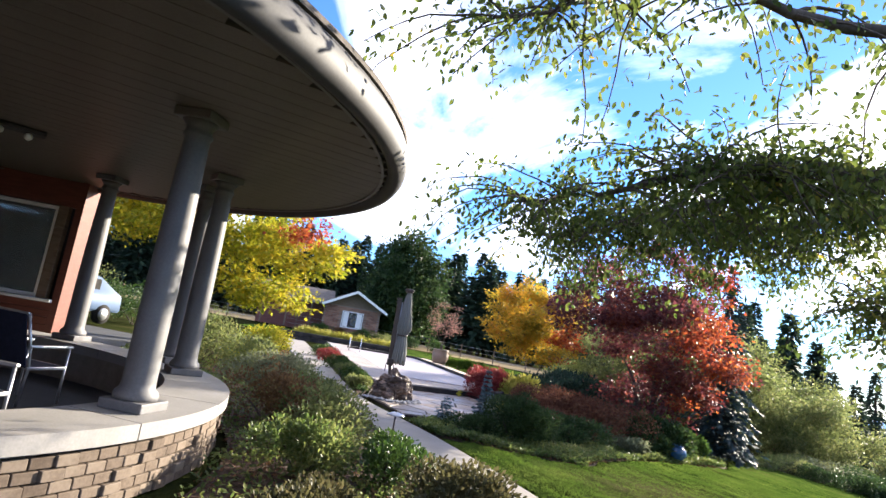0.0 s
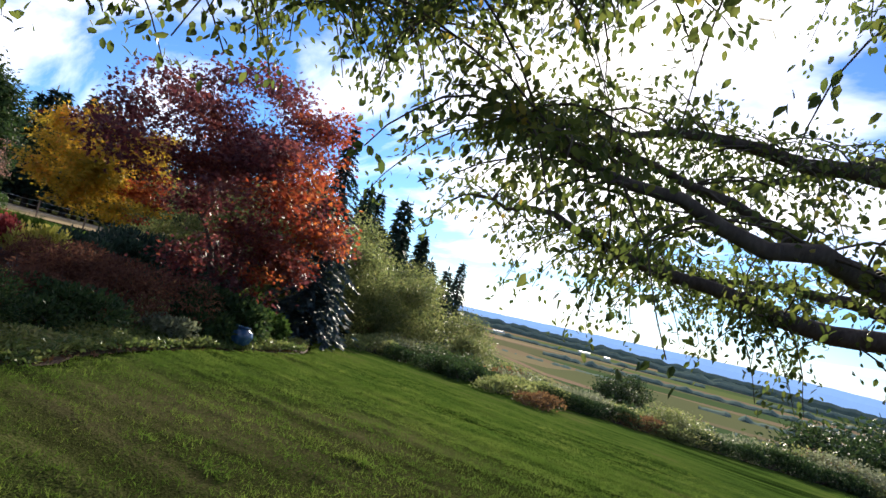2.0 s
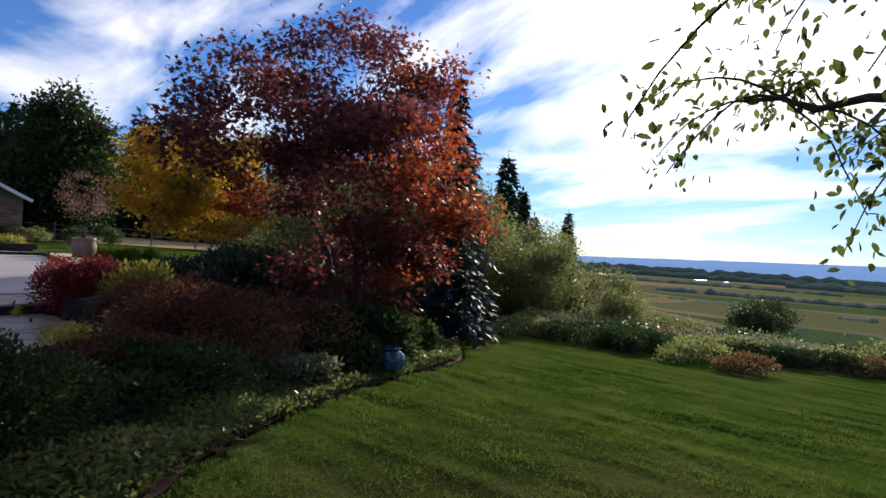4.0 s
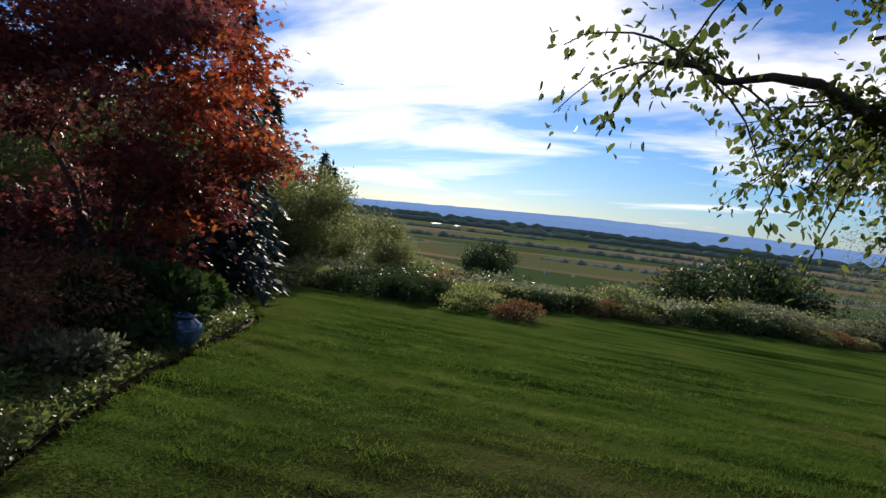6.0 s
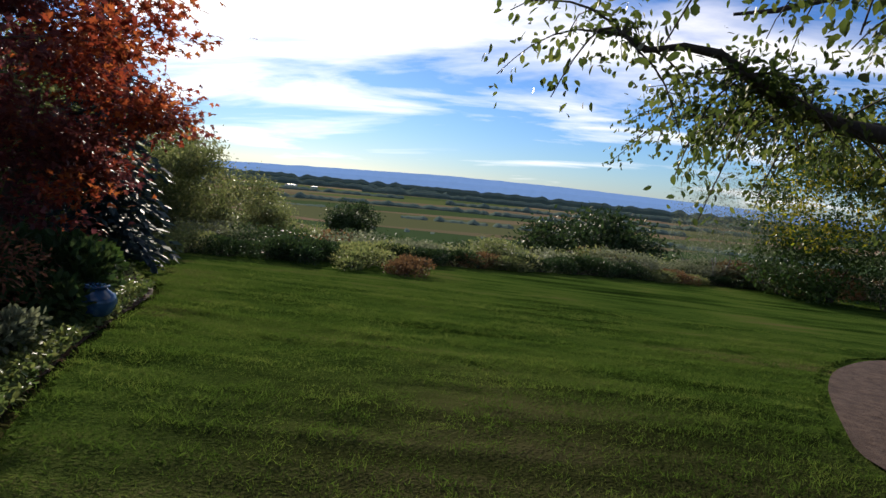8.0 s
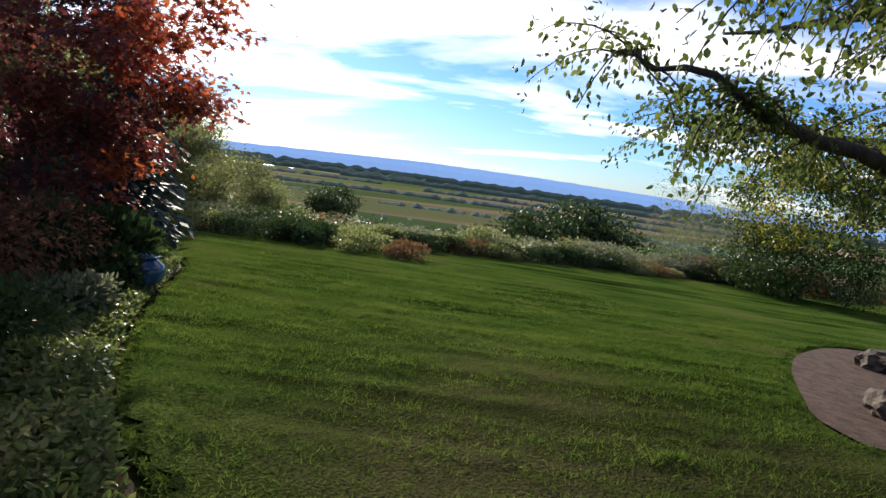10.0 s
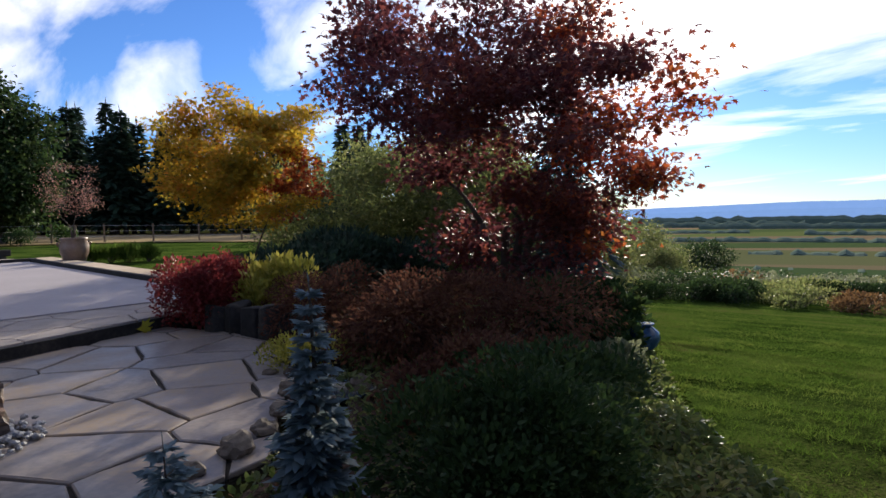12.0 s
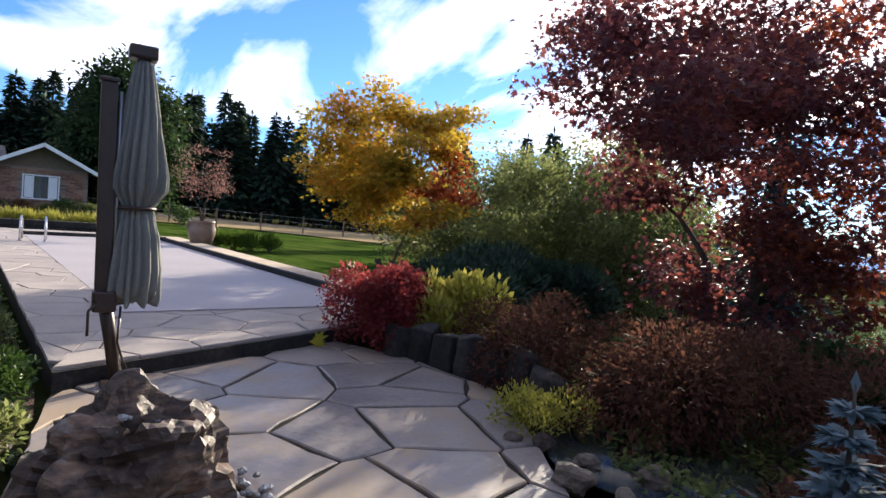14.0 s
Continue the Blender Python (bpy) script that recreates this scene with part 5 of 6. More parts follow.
def build_big_tree():
    """The tree over the lawn: low limbs reaching out over the path, with hanging leafy sprays."""
    t = thing("lawn_tree", (TX, TY, height(TX, TY)), "old green tree with long low limbs over the lawn", "tree")
    v, f = [], []
    trunk = [Vector(p) for p in ((0, 0, -0.2), (0.02, 0.02, 0.8), (-0.05, 0.05, 1.7), (0.0, 0.1, 3.0), (0.1, 0.1, 4.5), (0.1, 0.0, 6.0))]
    tube_data(trunk, [0.4, 0.3, 0.27, 0.22, 0.14, 0.07], 14, v, f)
    world = [[(8.7, -12.7, 2.4), (6.2, -12.4, 3.1), (4.2, -11.6, 3.5), (2.7, -11.1, 3.45), (1.9, -10.8, 3.35), (1.1, -10.3, 3.1), (0.6, -9.7, 3.05)],
             [(4.2, -11.6, 3.5), (2.9, -10.4, 3.5), (1.9, -9.2, 3.2), (1.3, -8.3, 3.0)],
             [(8.7, -12.7, 2.0), (7.2, -12.0, 1.95), (5.8, -11.2, 2.1), (4.9, -10.5, 2.3), (4.4, -9.95, 2.55)],
             [(8.7, -12.7, 1.9), (8.1, -10.7, 1.9), (7.4, -9.4, 2.15), (6.7, -8.4, 2.45), (6.3, -7.6, 2.55)],
             [(8.7, -12.7, 2.9), (8.1, -10.6, 3.4), (7.3, -9.2, 3.6), (6.6, -8.0, 3.5)],
             [(6.2, -12.4, 3.1), (5.2, -11.0, 3.9), (4.6, -9.6, 3.7), (4.3, -8.6, 3.4)],
             [(5.2, -11.0, 3.9), (4.1, -10.0, 3.5), (3.3, -8.9, 3.4), (3.0, -8.2, 3.4)],
             [(8.7, -12.7, 3.6), (9.2, -10.4, 3.8), (9.0, -8.6, 3.4)],
             [(8.7, -12.7, 2.0), (9.6, -10.8, 2.3), (9.8, -9.4, 2.5), (9.4, -8.4, 2.4)],
             [(8.7, -12.7, 4.0), (7.2, -11.4, 5.0), (5.6, -10.4, 5.4)],
             [(4.2, -11.6, 3.5), (2.4, -12.2, 4.0), (0.8, -12.2, 4.2), (-0.2, -11.4, 4.0)],
             [(7.2, -12.0, 1.95), (6.6, -10.6, 2.5), (5.9, -9.6, 2.9), (5.4, -8.9, 2.9)]]
    limbs = [[(x - TX, y - TY, z - height(TX, TY)) for x, y, z in L_] for L_ in world]
    nodes = []
    for L_ in limbs:
        pts = [Vector(p) for p in L_]
        fine = []
        for i in range(len(pts) - 1):
            for k in range(4):
                q = pts[i].lerp(pts[i + 1], k / 4)
                fine.append(q + Vector(rng.normal(size=3) * 0.035) if (i or k) else q)
        fine.append(pts[-1])
        n = len(fine)
        rad = [max(0.016, (0.12 if L_[0][0] == 0 else 0.07) * (1 - i / n) ** 1.0) for i in range(n)]
        tube_data(fine, rad, 10, v, f)
        nodes += [(p, r, i / n) for i, (p, r) in enumerate(zip(fine, rad))]
    # twigs that leave the limbs and hang at their tips
    P, D, Nn = [], [], []
    for p, r, u in nodes:
        east = p.x + TX > 5.8 and p.y + TY > -10.6
        if u < 0.2 or rng.uniform() < (0.3 if east else 0.16):
            continue
        west = p.x + TX < 4.4 and p.y + TY > -11.2
        low = not east and p.z + height(TX, TY) < 2.7
        for _ in range(11 if west else 3 if low else 8 if east else 5 if u < 0.5 else 7):
            a = rng.uniform(0, 2 * math.pi)
            ln = rng.uniform(0.35, 1.2) if east else rng.uniform(0.4, 1.5)
            d = Vector((math.cos(a), math.sin(a), rng.uniform(-0.6 if east else -0.3, 1.3 if east else 1.1))).normalized()
            q, pts = p.copy(), [p.copy()]
            for s in range(6):
                d = (d + Vector((0, 0, -0.2)) + Vector(rng.normal(size=3) * 0.13)).normalized()
                q = q + d * ln / 6
                pts.append(q.copy())
                for _l in range(9):
                    o = q + Vector(rng.normal(size=3) * 0.085)
                    P.append(o)
                    D.append(d * 0.5 + Vector(rng.normal(size=3) * 0.7) + Vector((0, 0, -0.6)))
                    Nn.append(rng.normal(size=3) * 0.8 + np.array([0, 0, 0.7]))
            tube_data(pts, [max(0.004, 0.011 * (1 - 0.7 * i / 6)) for i in range(7)], 4, v, f)
    link_mesh("trunk", v, f, M["bark"], t, smooth=True)
    leaf_mesh("crown", P, D, Nn, rng.uniform(0.05, 0.085, len(P)), "oval", L_OVER, t)


build_big_tree()
MULCH = [(6.5, -10.0), (7.0, -9.8), (7.7, -9.85), (9.6, -10.15), (11.3, -10.7), (12.8, -11.7), (13.0, -13.2), (11.5, -15), (9.3, -15.6), (7.9, -14.4), (7.2, -12.6), (6.6, -11.0), (6.5, -10.0)]
sheet("mulch_bed", resample(MULCH, 0.25)[:-1], M["mulch"], 0.025, 1.0, "brown bark mulch bed under the lawn tree", "flower bed")
for i, (x, y, s) in enumerate(((7.75, -10.55, 0.19), (10.9, -11.6, 0.26))):
    rocky("bed_rock", (x, y, height(x, y) + 0.12), (s * 1.3, s, s * 0.7), M["rock"], "rough brown rock lying in the mulch bed", "rock", seed=60 + i * 5, rough=0.35, group="mulch bed rocks", rz=i * 70)

# ---- planted beds ----
LEFT_BED = [(0.9, -12.4), (0.62, -10.5), (0.22, -8.6), (-0.48, -6.0), (-1.05, -4.4), (-1.62, -2.9), (-2.04, -1.0), (-2.75, 3.5), (-5.5, 4.0), (-6.5, 0.5), (-5.0, -5.2), (-3.0, -6.6), (-2.0, -8.8), (-1.95, -11.0), (-2.1, -12.6)]
RIGHT_BED = [(0.62, -6.12), (1.45, -6.33), (2.83, -6.48), (3.3, -5.85), (4.15, -4.95), (5.75, -3.7), (7.25, -2.7), (7.9, -2.15), (8.55, -1.15), (9.3, 0.3), (9, 2), (4, 2), (3.3, -1.6), (2.3, -3.4), (0.7, -4.5), (0.2, -5.2)]
sheet("bed_left", resample(LEFT_BED, 0.6)[:-1], M["mulch"], 0.01, 1.5, "bed of mulch and fallen leaves beside the path", "flower bed")
sheet("bed_right", resample(RIGHT_BED, 0.6)[:-1], M["mulch"], 0.012, 1.5, "planted bed between the patio and the lawn", "flower bed")
cover("ground_cover", LEFT_BED, 42000, 0.055, "oval", L_IVY, "low mottled green ground cover with small leaves", 0.0, 0.22)
cover("leaf_litter", LEFT_BED, 9000, 0.06, "maple", L_LITTER, "fallen brown autumn leaves on the soil", 0.0, 0.05, 0.0)
cover("ivy", RIGHT_BED, 42000, 0.06, "oval", L_IVY, "dense ivy along the edge of the lawn", 0.0, 0.2)
cover("ivy", [(0.65, -6.13), (1.45, -6.34), (2.84, -6.49), (3.32, -5.85), (4.17, -4.96), (5.77, -3.7), (7.27, -2.7), (7.95, -2.1), (7.4, -1.7), (5.9, -2.9), (4.4, -3.9), (3.4, -4.7), (2.6, -5.6), (1.5, -5.7), (0.7, -5.6), (0.4, -5.7)], 90000, 0.055, "oval", L_IVY, "dense ivy spilling to the edge of the lawn", 0.0, 0.26)
cover("ivy", [(0.5, -5.9), (1.4, -5.8), (1.6, -4.7), (0.7, -4.6), (0.25, -5.2)], 9000, 0.05, "oval", L_IVY, "low ivy beside the path", 0.0, 0.15)
SIDE_BED = [(-0.62, -2.75), (-0.5, -0.9), (-0.45, -0.1), (-1.05, 4.2), (-1.7, 8.5), (-2.4, 8.5), (-1.7, 3.9), (-0.98, -0.6)]
sheet("bed_side", resample(SIDE_BED + SIDE_BED[:1], 0.6)[:-1], M["mulch"], 0.012, 1.5, "narrow planted bed between path and terrace", "flower bed")
cover("ground_cover", SIDE_BED, 26000, 0.05, "oval", L_GREEN, "dense low green plants beside the terrace", 0.0, 0.3)
for i, (x, y, s) in enumerate(((-0.7, -0.75, 0.13), (-0.9, 0.6, 0.15), (-0.62, -1.3, 0.12), (-1.2, 2.2, 0.17))):
    rocky("side_rock", (x, y, s * 0.5), (s * 1.2, s, s * 0.8), M["rock"], "reddish fieldstone among low plants", "rock", seed=90 + i * 4, rough=0.3, group="side bed rocks", rz=i * 40)
for x, y, rx, h, mt in ((-0.72, -1.3, 0.3, 0.35, L_OLIVE), (-0.85, -0.1, 0.33, 0.42, L_GREEN), (-1.1, 1.4, 0.35, 0.4, L_OLIVE), (-1.4, 3.2, 0.38, 0.45, L_GREEN), (-1.9, 5.4, 0.4, 0.5, L_SCARLET), (-2.2, 7.2, 0.4, 0.5, L_GREEN)):
    shrub("low_shrub", x, y, rx, rx, h, 2200, 0.045, "oval", mt, "low leafy shrub beside the terrace kerb", group="terrace shrubs")
cover("leaf_litter", RIGHT_BED, 7000, 0.06, "maple", L_LITTER, "fallen brown autumn leaves on the soil", 0.0, 0.06, 0.0)

for x, y, rx, h, n, leaf, mt, label in (
        (-1.2, -9.4, 0.55, 0.55, 4200, 0.045, L_IVY, "low shrub with small green and yellow leaves"),
        (0.08, -11.1, 0.55, 0.66, 8000, 0.042, L_UMBER, "rounded brown green shrub with fine dull leaves"),
        (-0.95, -11.2, 0.55, 0.38, 5000, 0.042, L_UMBER, "low brown green shrub with fine dull leaves"),
        (-0.35, -9.5, 0.5, 0.5, 4200, 0.045, L_GREEN, "low shrub with small green leaves"),
        (-1.1, -7.9, 0.6, 0.7, 4200, 0.045, L_OLIVE, "olive green shrub with fine twigs"),
        (-1.8, -7.2, 0.65, 0.75, 4200, 0.045, L_RUST, "rusty brown shrub with fine leaves"),
        (-1.5, -5.5, 0.65, 0.65, 4200, 0.045, L_OLIVE, "olive green shrub with fine twigs"),
        (-2.3, -4.4, 0.75, 0.8, 4200, 0.05, L_GREY, "grey green mounded shrub"),
        (-2.3, -3.0, 0.55, 0.65, 3600, 0.05, L_RUST, "rusty brown shrub with fine leaves"),
        (-3.0, -1.9, 0.8, 0.95, 3600, 0.05, L_OLIVE, "olive green shrub with fine twigs"),
        (-3.3, 0.6, 0.85, 1.0, 3200, 0.06, L_YGREEN, "bright yellow green shrub by the path"),
        (-4.4, -1.2, 0.95, 1.2, 3600, 0.06, L_OLIVE, "tall olive shrub behind the porch"),
        (-5.4, 0.5, 0.9, 1.0, 3500, 0.07, L_DARK, "dark green shrub beyond the porch"),
        (-9.3, 8.3, 1.6, 1.6, 3500, 0.08, L_GREEN, "rounded green shrub by the drive"),
        (-12.3, 9.7, 1.8, 2.0, 3500, 0.09, L_OLIVE, "tall olive shrub by the drive"),
        (-3.9, 5.2, 0.9, 0.9, 2600, 0.06, L_YGREEN, "bright yellow green shrub by the path")):
    shrub("shrub", x, y, rx, rx, h, n, leaf, "oval", mt, label, group="shrubs by the path")

for x, y, rx, ry, h, n, leaf, shp, mt, label in (
        (2.0, -5.15, 0.66, 0.66, 0.78, 15000, 0.036, "oval", L_DARK, "large dark green evergreen shrub at the lawn's corner"),
        (1.25, -5.45, 0.42, 0.4, 0.4, 5000, 0.035, "diamond", L_DARK, "low dark green evergreen shrub"),
        (3.15, -4.05, 0.62, 0.58, 0.62, 8000, 0.055, "spray", L_LACE, "low mounded bronze lace-leaf maple beside the spruce"),
        (3.3, -4.55, 0.8, 0.7, 0.55, 4500, 0.06, "oval", L_DARK, "low dark shrub at the edge of the ivy"),
        (4.2, -2.7, 1.25, 1.1, 0.95, 14000, 0.06, "spray", L_LACE, "mounded bronze lace-leaf maple"),
        (3.9, -0.7, 0.95, 0.9, 0.95, 9000, 0.055, "spray", L_LACE, "weeping bronze green lace-leaf maple by the pond"),
        (2.75, 0.98, 0.62, 0.6, 0.95, 15000, 0.04, "maple", L_SCARLET, "clipped round scarlet dwarf maple"),
        (6.0, -2.45, 0.7, 0.65, 0.85, 3800, 0.11, "oval", L_DARK, "rhododendron with glossy dark leaves"),
        (5.5, -3.0, 0.5, 0.5, 0.5, 2200, 0.1, "oval", L_DARK, "low rhododendron with glossy leaves"),
        (6.9, -2.05, 0.6, 0.55, 0.65, 3200, 0.1, "oval", L_GREEN, "broad-leaved evergreen shrub by the lawn"),
        (4.85, -3.75, 0.5, 0.4, 0.34, 2200, 0.06, "oval", L_GREY, "low shrub with pale speckled leaves"),
        (3.6, 0.6, 0.5, 0.5, 0.95, 2600, 0.11, "spray", L_GOLDSHRUB, "upright golden feathery shrub"),
        (2.75, -1.9, 0.4, 0.35, 0.35, 1800, 0.035, "oval", L_GOLDSHRUB, "low yellow green creeping plant"),
        (3.25, 1.75, 0.35, 0.35, 0.6, 1200, 0.09, "oval", L_YGREEN, "small bright green leafy plant")):
    shrub("shrub", x, y, rx, ry, h, n, leaf, shp, mt, label, group="patio bed shrubs", up=0.9 if mt is L_GOLDSHRUB else (-0.35 if mt is L_LACE else 0.3), lumps=22 if mt is L_SCARLET else 9)
for x, y, h in ((4.9, 2.4, 1.1), (5.8, 3.0, 1.35), (6.6, 2.2, 1.2), (4.2, 1.6, 0.9)):
    shrub("juniper", x, y, 1.0, 0.9, h, 6000, 0.13, "spray", L_CON, "spreading dark juniper with feathery tips", "juniper", group="junipers", up=0.6)
conifer("blue_spruce", (1.6, -4.4, 0.0), 1.12, 0.17, L_BLUE, "small narrow blue spruce with stiff silvery boughs", "spruce", 14, 7, 7, 0.12, 0.1, 0.05, pad=5)
conifer("blue_spruce", (0.9, -4.4, 0.0), 0.5, 0.3, L_BLUE, "low silvery blue dwarf spruce", "spruce", 8, 7, 5, 0.1, 0.1, 0.05, pad=5)
conifer("dark_spruce", (9.1, 0.2, height(9.1, 0.2)), 5.3, 1.2, L_WEEP, "dark blue green spruce standing behind the maple", "spruce", 34, 9, 9, 0.24, 0.5, 0.02, pad=4)
conifer("dwarf_conifer", (-0.55, -1.35, 0.0), 0.2, 0.15, L_CON, "tiny dark dwarf conifer by the boulder", "conifer", 6, 6, 4, 0.06, 0.1, pad=3)


def build_jar():
    j = thing("garden_jar", (6.0, -3.42, height(6.0, -3.42) + 0.08), "squat glossy blue glazed ceramic jar in the ivy", "jar")
    lathe("body", [(0.08, 0), (0.15, 0.06), (0.185, 0.15), (0.165, 0.22), (0.1, 0.27), (0.09, 0.285)], M["blue"], j, 28)
    lathe("rim", [(0.09, 0.283), (0.12, 0.293), (0.12, 0.305), (0.08, 0.305)], M["blue"], j, 28)


build_jar()


def build_path_lamp():
    l = thing("path_lamp", (-0.2, -7.4, 0.0), "small bronze path lamp with a flat hood", "lamp")
    tube("stake", [(0, 0, 0), (0, 0, 0.42)], 0.012, M["mast"], l, 8)
    lathe("hood", [(0.02, 0.46), (0.12, 0.425), (0.125, 0.415), (0.03, 0.42)], M["alu"], l, 20)
    lathe("finial", [(0.015, 0.455), (0.02, 0.47), (0.005, 0.485)], M["mast"], l, 10)


build_path_lamp()

# ---- north garden: cottage, lawn, fence, woods ----
NL = [(4.9, 3.6), (9.0, 6.0), (16, 12), (22, 22), (10, 34), (-9, 34), (-9, 25), (-4.6, 20.5), (1.6, 19.2), (2.6, 16.5)]
sheet("lawn_north", NL, M["lawn"], 0.006, 2.0, "mown lawn beyond the pool", "lawn")
sheet("field", [(-40, 45), (-10, 38), (10, 36), (24, 25), (40, 30), (60, 60), (-40, 70)], M["field"], 0.02, 6.0, "dry tan field behind the garden fence", "field")
sheet("drive", [(-18, -3.4), (-6.0, -3.6), (-5.4, -1.6), (-7, 3.2), (-20, 8)], M["asphalt"], 0.02, 2.0, "grey asphalt drive beside the house", "road")
HX, HY = -2.10, 35.84


def build_cottage():
    c = thing("cottage", (HX, HY, 0.1), "small brick cottage with a shingled gable roof", "house", rz=8)
    part("wall", boxed(0, 2.5, 1.2, 4.6, 5.0, 2.6), M["mortar"], c)
    for row in range(24):
        for k in range(10):
            x = -2.3 + 0.46 * k + (0.23 if row % 2 else 0.0)
            z = 0.08 + row * 0.1
            if x > 2.2 or (abs(x) < 0.95 and 0.75 < z < 2.05):
                continue
            part("brick", boxed(x, -0.012, z, 0.43, 0.03, 0.085), M["redbrick"], c)
    g = bmesh.new()
    vs = [g.verts.new(p) for p in ((-2.4, 0, 2.5), (2.4, 0, 2.5), (0, 0, 3.75), (-2.4, 0.12, 2.5), (2.4, 0.12, 2.5), (0, 0.12, 3.75))]
    for fc in ((0, 1, 2), (5, 4, 3), (0, 3, 4, 1), (1, 4, 5, 2), (2, 5, 3, 0)):
        g.faces.new([vs[i] for i in fc])
    part("gable", g, M["wood"], c)
    for s in (-1, 1):
        r = part("roof", boxed(0, 2.3, 0, 3.1, 6.2, 0.12), M["roof"], c)
        r.matrix_basis = pose(s * 1.36, 0, 3.08, 0, s * 27.5)
        b = part("bargeboard", boxed(0, -0.82, -0.02, 3.1, 0.06, 0.2), M["white"], c)
        b.matrix_basis = r.matrix_basis
    w = part("window", boxed(0, 0.0, 1.4, 1.7, 0.06, 1.3), M["dark"], c, "white framed window with pale curtains")
    part("pane", boxed(0, -0.035, 1.4, 1.6, 0.01, 1.2), M["glass"], w)
    for x in (-0.85, -0.38, 0.38, 0.85):
        part("frame_stile", boxed(x, -0.05, 1.4, 0.07, 0.06, 1.36), M["white"], w)
    for z in (0.74, 2.06):
        part("frame_rail", boxed(0, -0.05, z, 1.8, 0.07, 0.07), M["white"], w)
    for x in (-0.6, 0.6):
        part("curtain", boxed(x, -0.044, 1.4, 0.36, 0.006, 1.2), M["white"], w)
    # wing with porch posts to the left
    wing = part("wing", boxed(-5.0, 4.5, 1.2, 5.6, 4.0, 2.5), M["siding"], c)
    wr = part("wing_roof", boxed(0, 0, 0, 7.0, 3.2, 0.12), M["roof"], c)
    wr.matrix_basis = pose(-5.0, 2.7, 3.0, 24)
    for x in (-7.4, -5.4, -3.4):
        part("porch_post", boxed(x, 1.4, 1.2, 0.12, 0.12, 2.4), M["wood"], c)


build_cottage()
for i, (dx, dy, r, h, mt) in enumerate(((-2.2, -1.4, 0.8, 0.9, L_GREEN), (-0.7, -1.3, 0.6, 0.7, L_RUST), (1.5, -1.4, 0.9, 1.0, L_GREEN), (2.9, -1.2, 0.8, 0.9, L_OLIVE), (0.5, -1.6, 0.5, 0.6, L_OLIVE), (5.0, -2.0, 0.9, 1.0, L_DARK), (7.0, -3.5, 0.7, 1.2, L_GREEN))):
    shrub("foundation_shrub", HX + dx, HY + dy, r, r, h, 1500, 0.1, "oval", mt, "rounded shrub planted against the cottage", group="cottage shrubs")
for i in range(9):
    shrub("grass_clump", -4.2 + i * 0.62 + rng.uniform(-0.1, 0.1), 19.2 + rng.uniform(-0.2, 0.2), 0.42, 0.35, 0.6, 500, 0.3, "blade", L_GOLDSHRUB, "clump of golden ornamental grass", "grass", group="ornamental grasses", up=1.5)
for i in range(4):
    shrub("border_plant", 3.6 + i * 0.55, 15.4 - i * 0.12, 0.42, 0.38, 0.55, 700, 0.22, "blade", L_GRASS, "tufted green border plant beside the pot", "plant", group="border plants", up=1.2)


def build_fence():
    fn = thing("field_fence", (0, 0, 0), "thin wire fence with wooden posts along the field", "fence")
    pts = [Vector((-30 + i * 2.9, 37.6 - 0.035 * max(0, i - 10) ** 2, 0)) for i in range(20)]
    for p in pts:
        p.z = height(p.x, p.y)
        part("post", boxed(p.x, p.y, p.z + 0.6, 0.09, 0.09, 1.25), M["wood"], fn)
    for h in (0.4, 0.75, 1.1):
        tube("wire", [p + Vector((0, 0, h)) for p in pts], 0.008, M["alu"], fn, 4)


build_fence()
FIRS = [conifer("fir", (-30, 62, 0), 13.0, 2.6, L_CON, "tall dark fir in the woods behind the field", "conifer", 24, 8, 7, 1.5, 0.35, 0.12, "firs in the woods"),
        conifer("fir", (-22, 66, 0), 11.0, 2.9, L_CON, "tall dark fir in the woods behind the field", "conifer", 20, 8, 7, 1.6, 0.3, 0.15, "firs in the woods"),
        conifer("fir", (-14, 63, 0), 14.0, 2.2, L_CON, "slim dark fir in the woods behind the field", "conifer", 26, 7, 6, 1.4, 0.45, 0.2, "firs in the woods")]
for i in range(120):
    x = -42 + i * 0.75 + rng.uniform(-0.8, 0.8)
    y = 66 + rng.uniform(-3, 9) - 0.012 * max(0.0, x) ** 2
    s = rng.uniform(0.7, 1.05) * (0.92 if x > 20 else 1.0)
    copy_thing(FIRS[i % 3], pose(x, y, height(x, y), 0, 0, rng.uniform(0, 360)) @ Matrix.Diagonal((s * 1.05, s * 1.05, s, 1)))
for x, y, s in ((27, 22, 0.5), (23.5, 21.5, 0.5), (25, 24, 0.6), (21.5, 22, 0.45), (18, 24, 0.52), (21.4, 14.4, 0.52), (24.0, 12.6, 0.34)):
    copy_thing(FIRS[1], pose(x, y, height(x, y), 0, 0, x * 40) @ Matrix.Diagonal((s, s, s * 1.25, 1)))
ALDER = broadleaf("alder", (10.6, 4.6, height(10.6, 4.6)), [((0, 0, 2.4), (1.9, 1.8, 1.7)), ((0.3, 0, 1.2), (1.8, 1.7, 1.1)), ((-0.4, 0.2, 3.6), (1.1, 1.1, 0.9))], 150, 80, 0.26, 0.12, "oval", L_OLIVE, M["bark"], 0.12, 0.7,
                  "bushy olive green alder at the lawn's edge", stems=3, group="alders", flat=0.8)
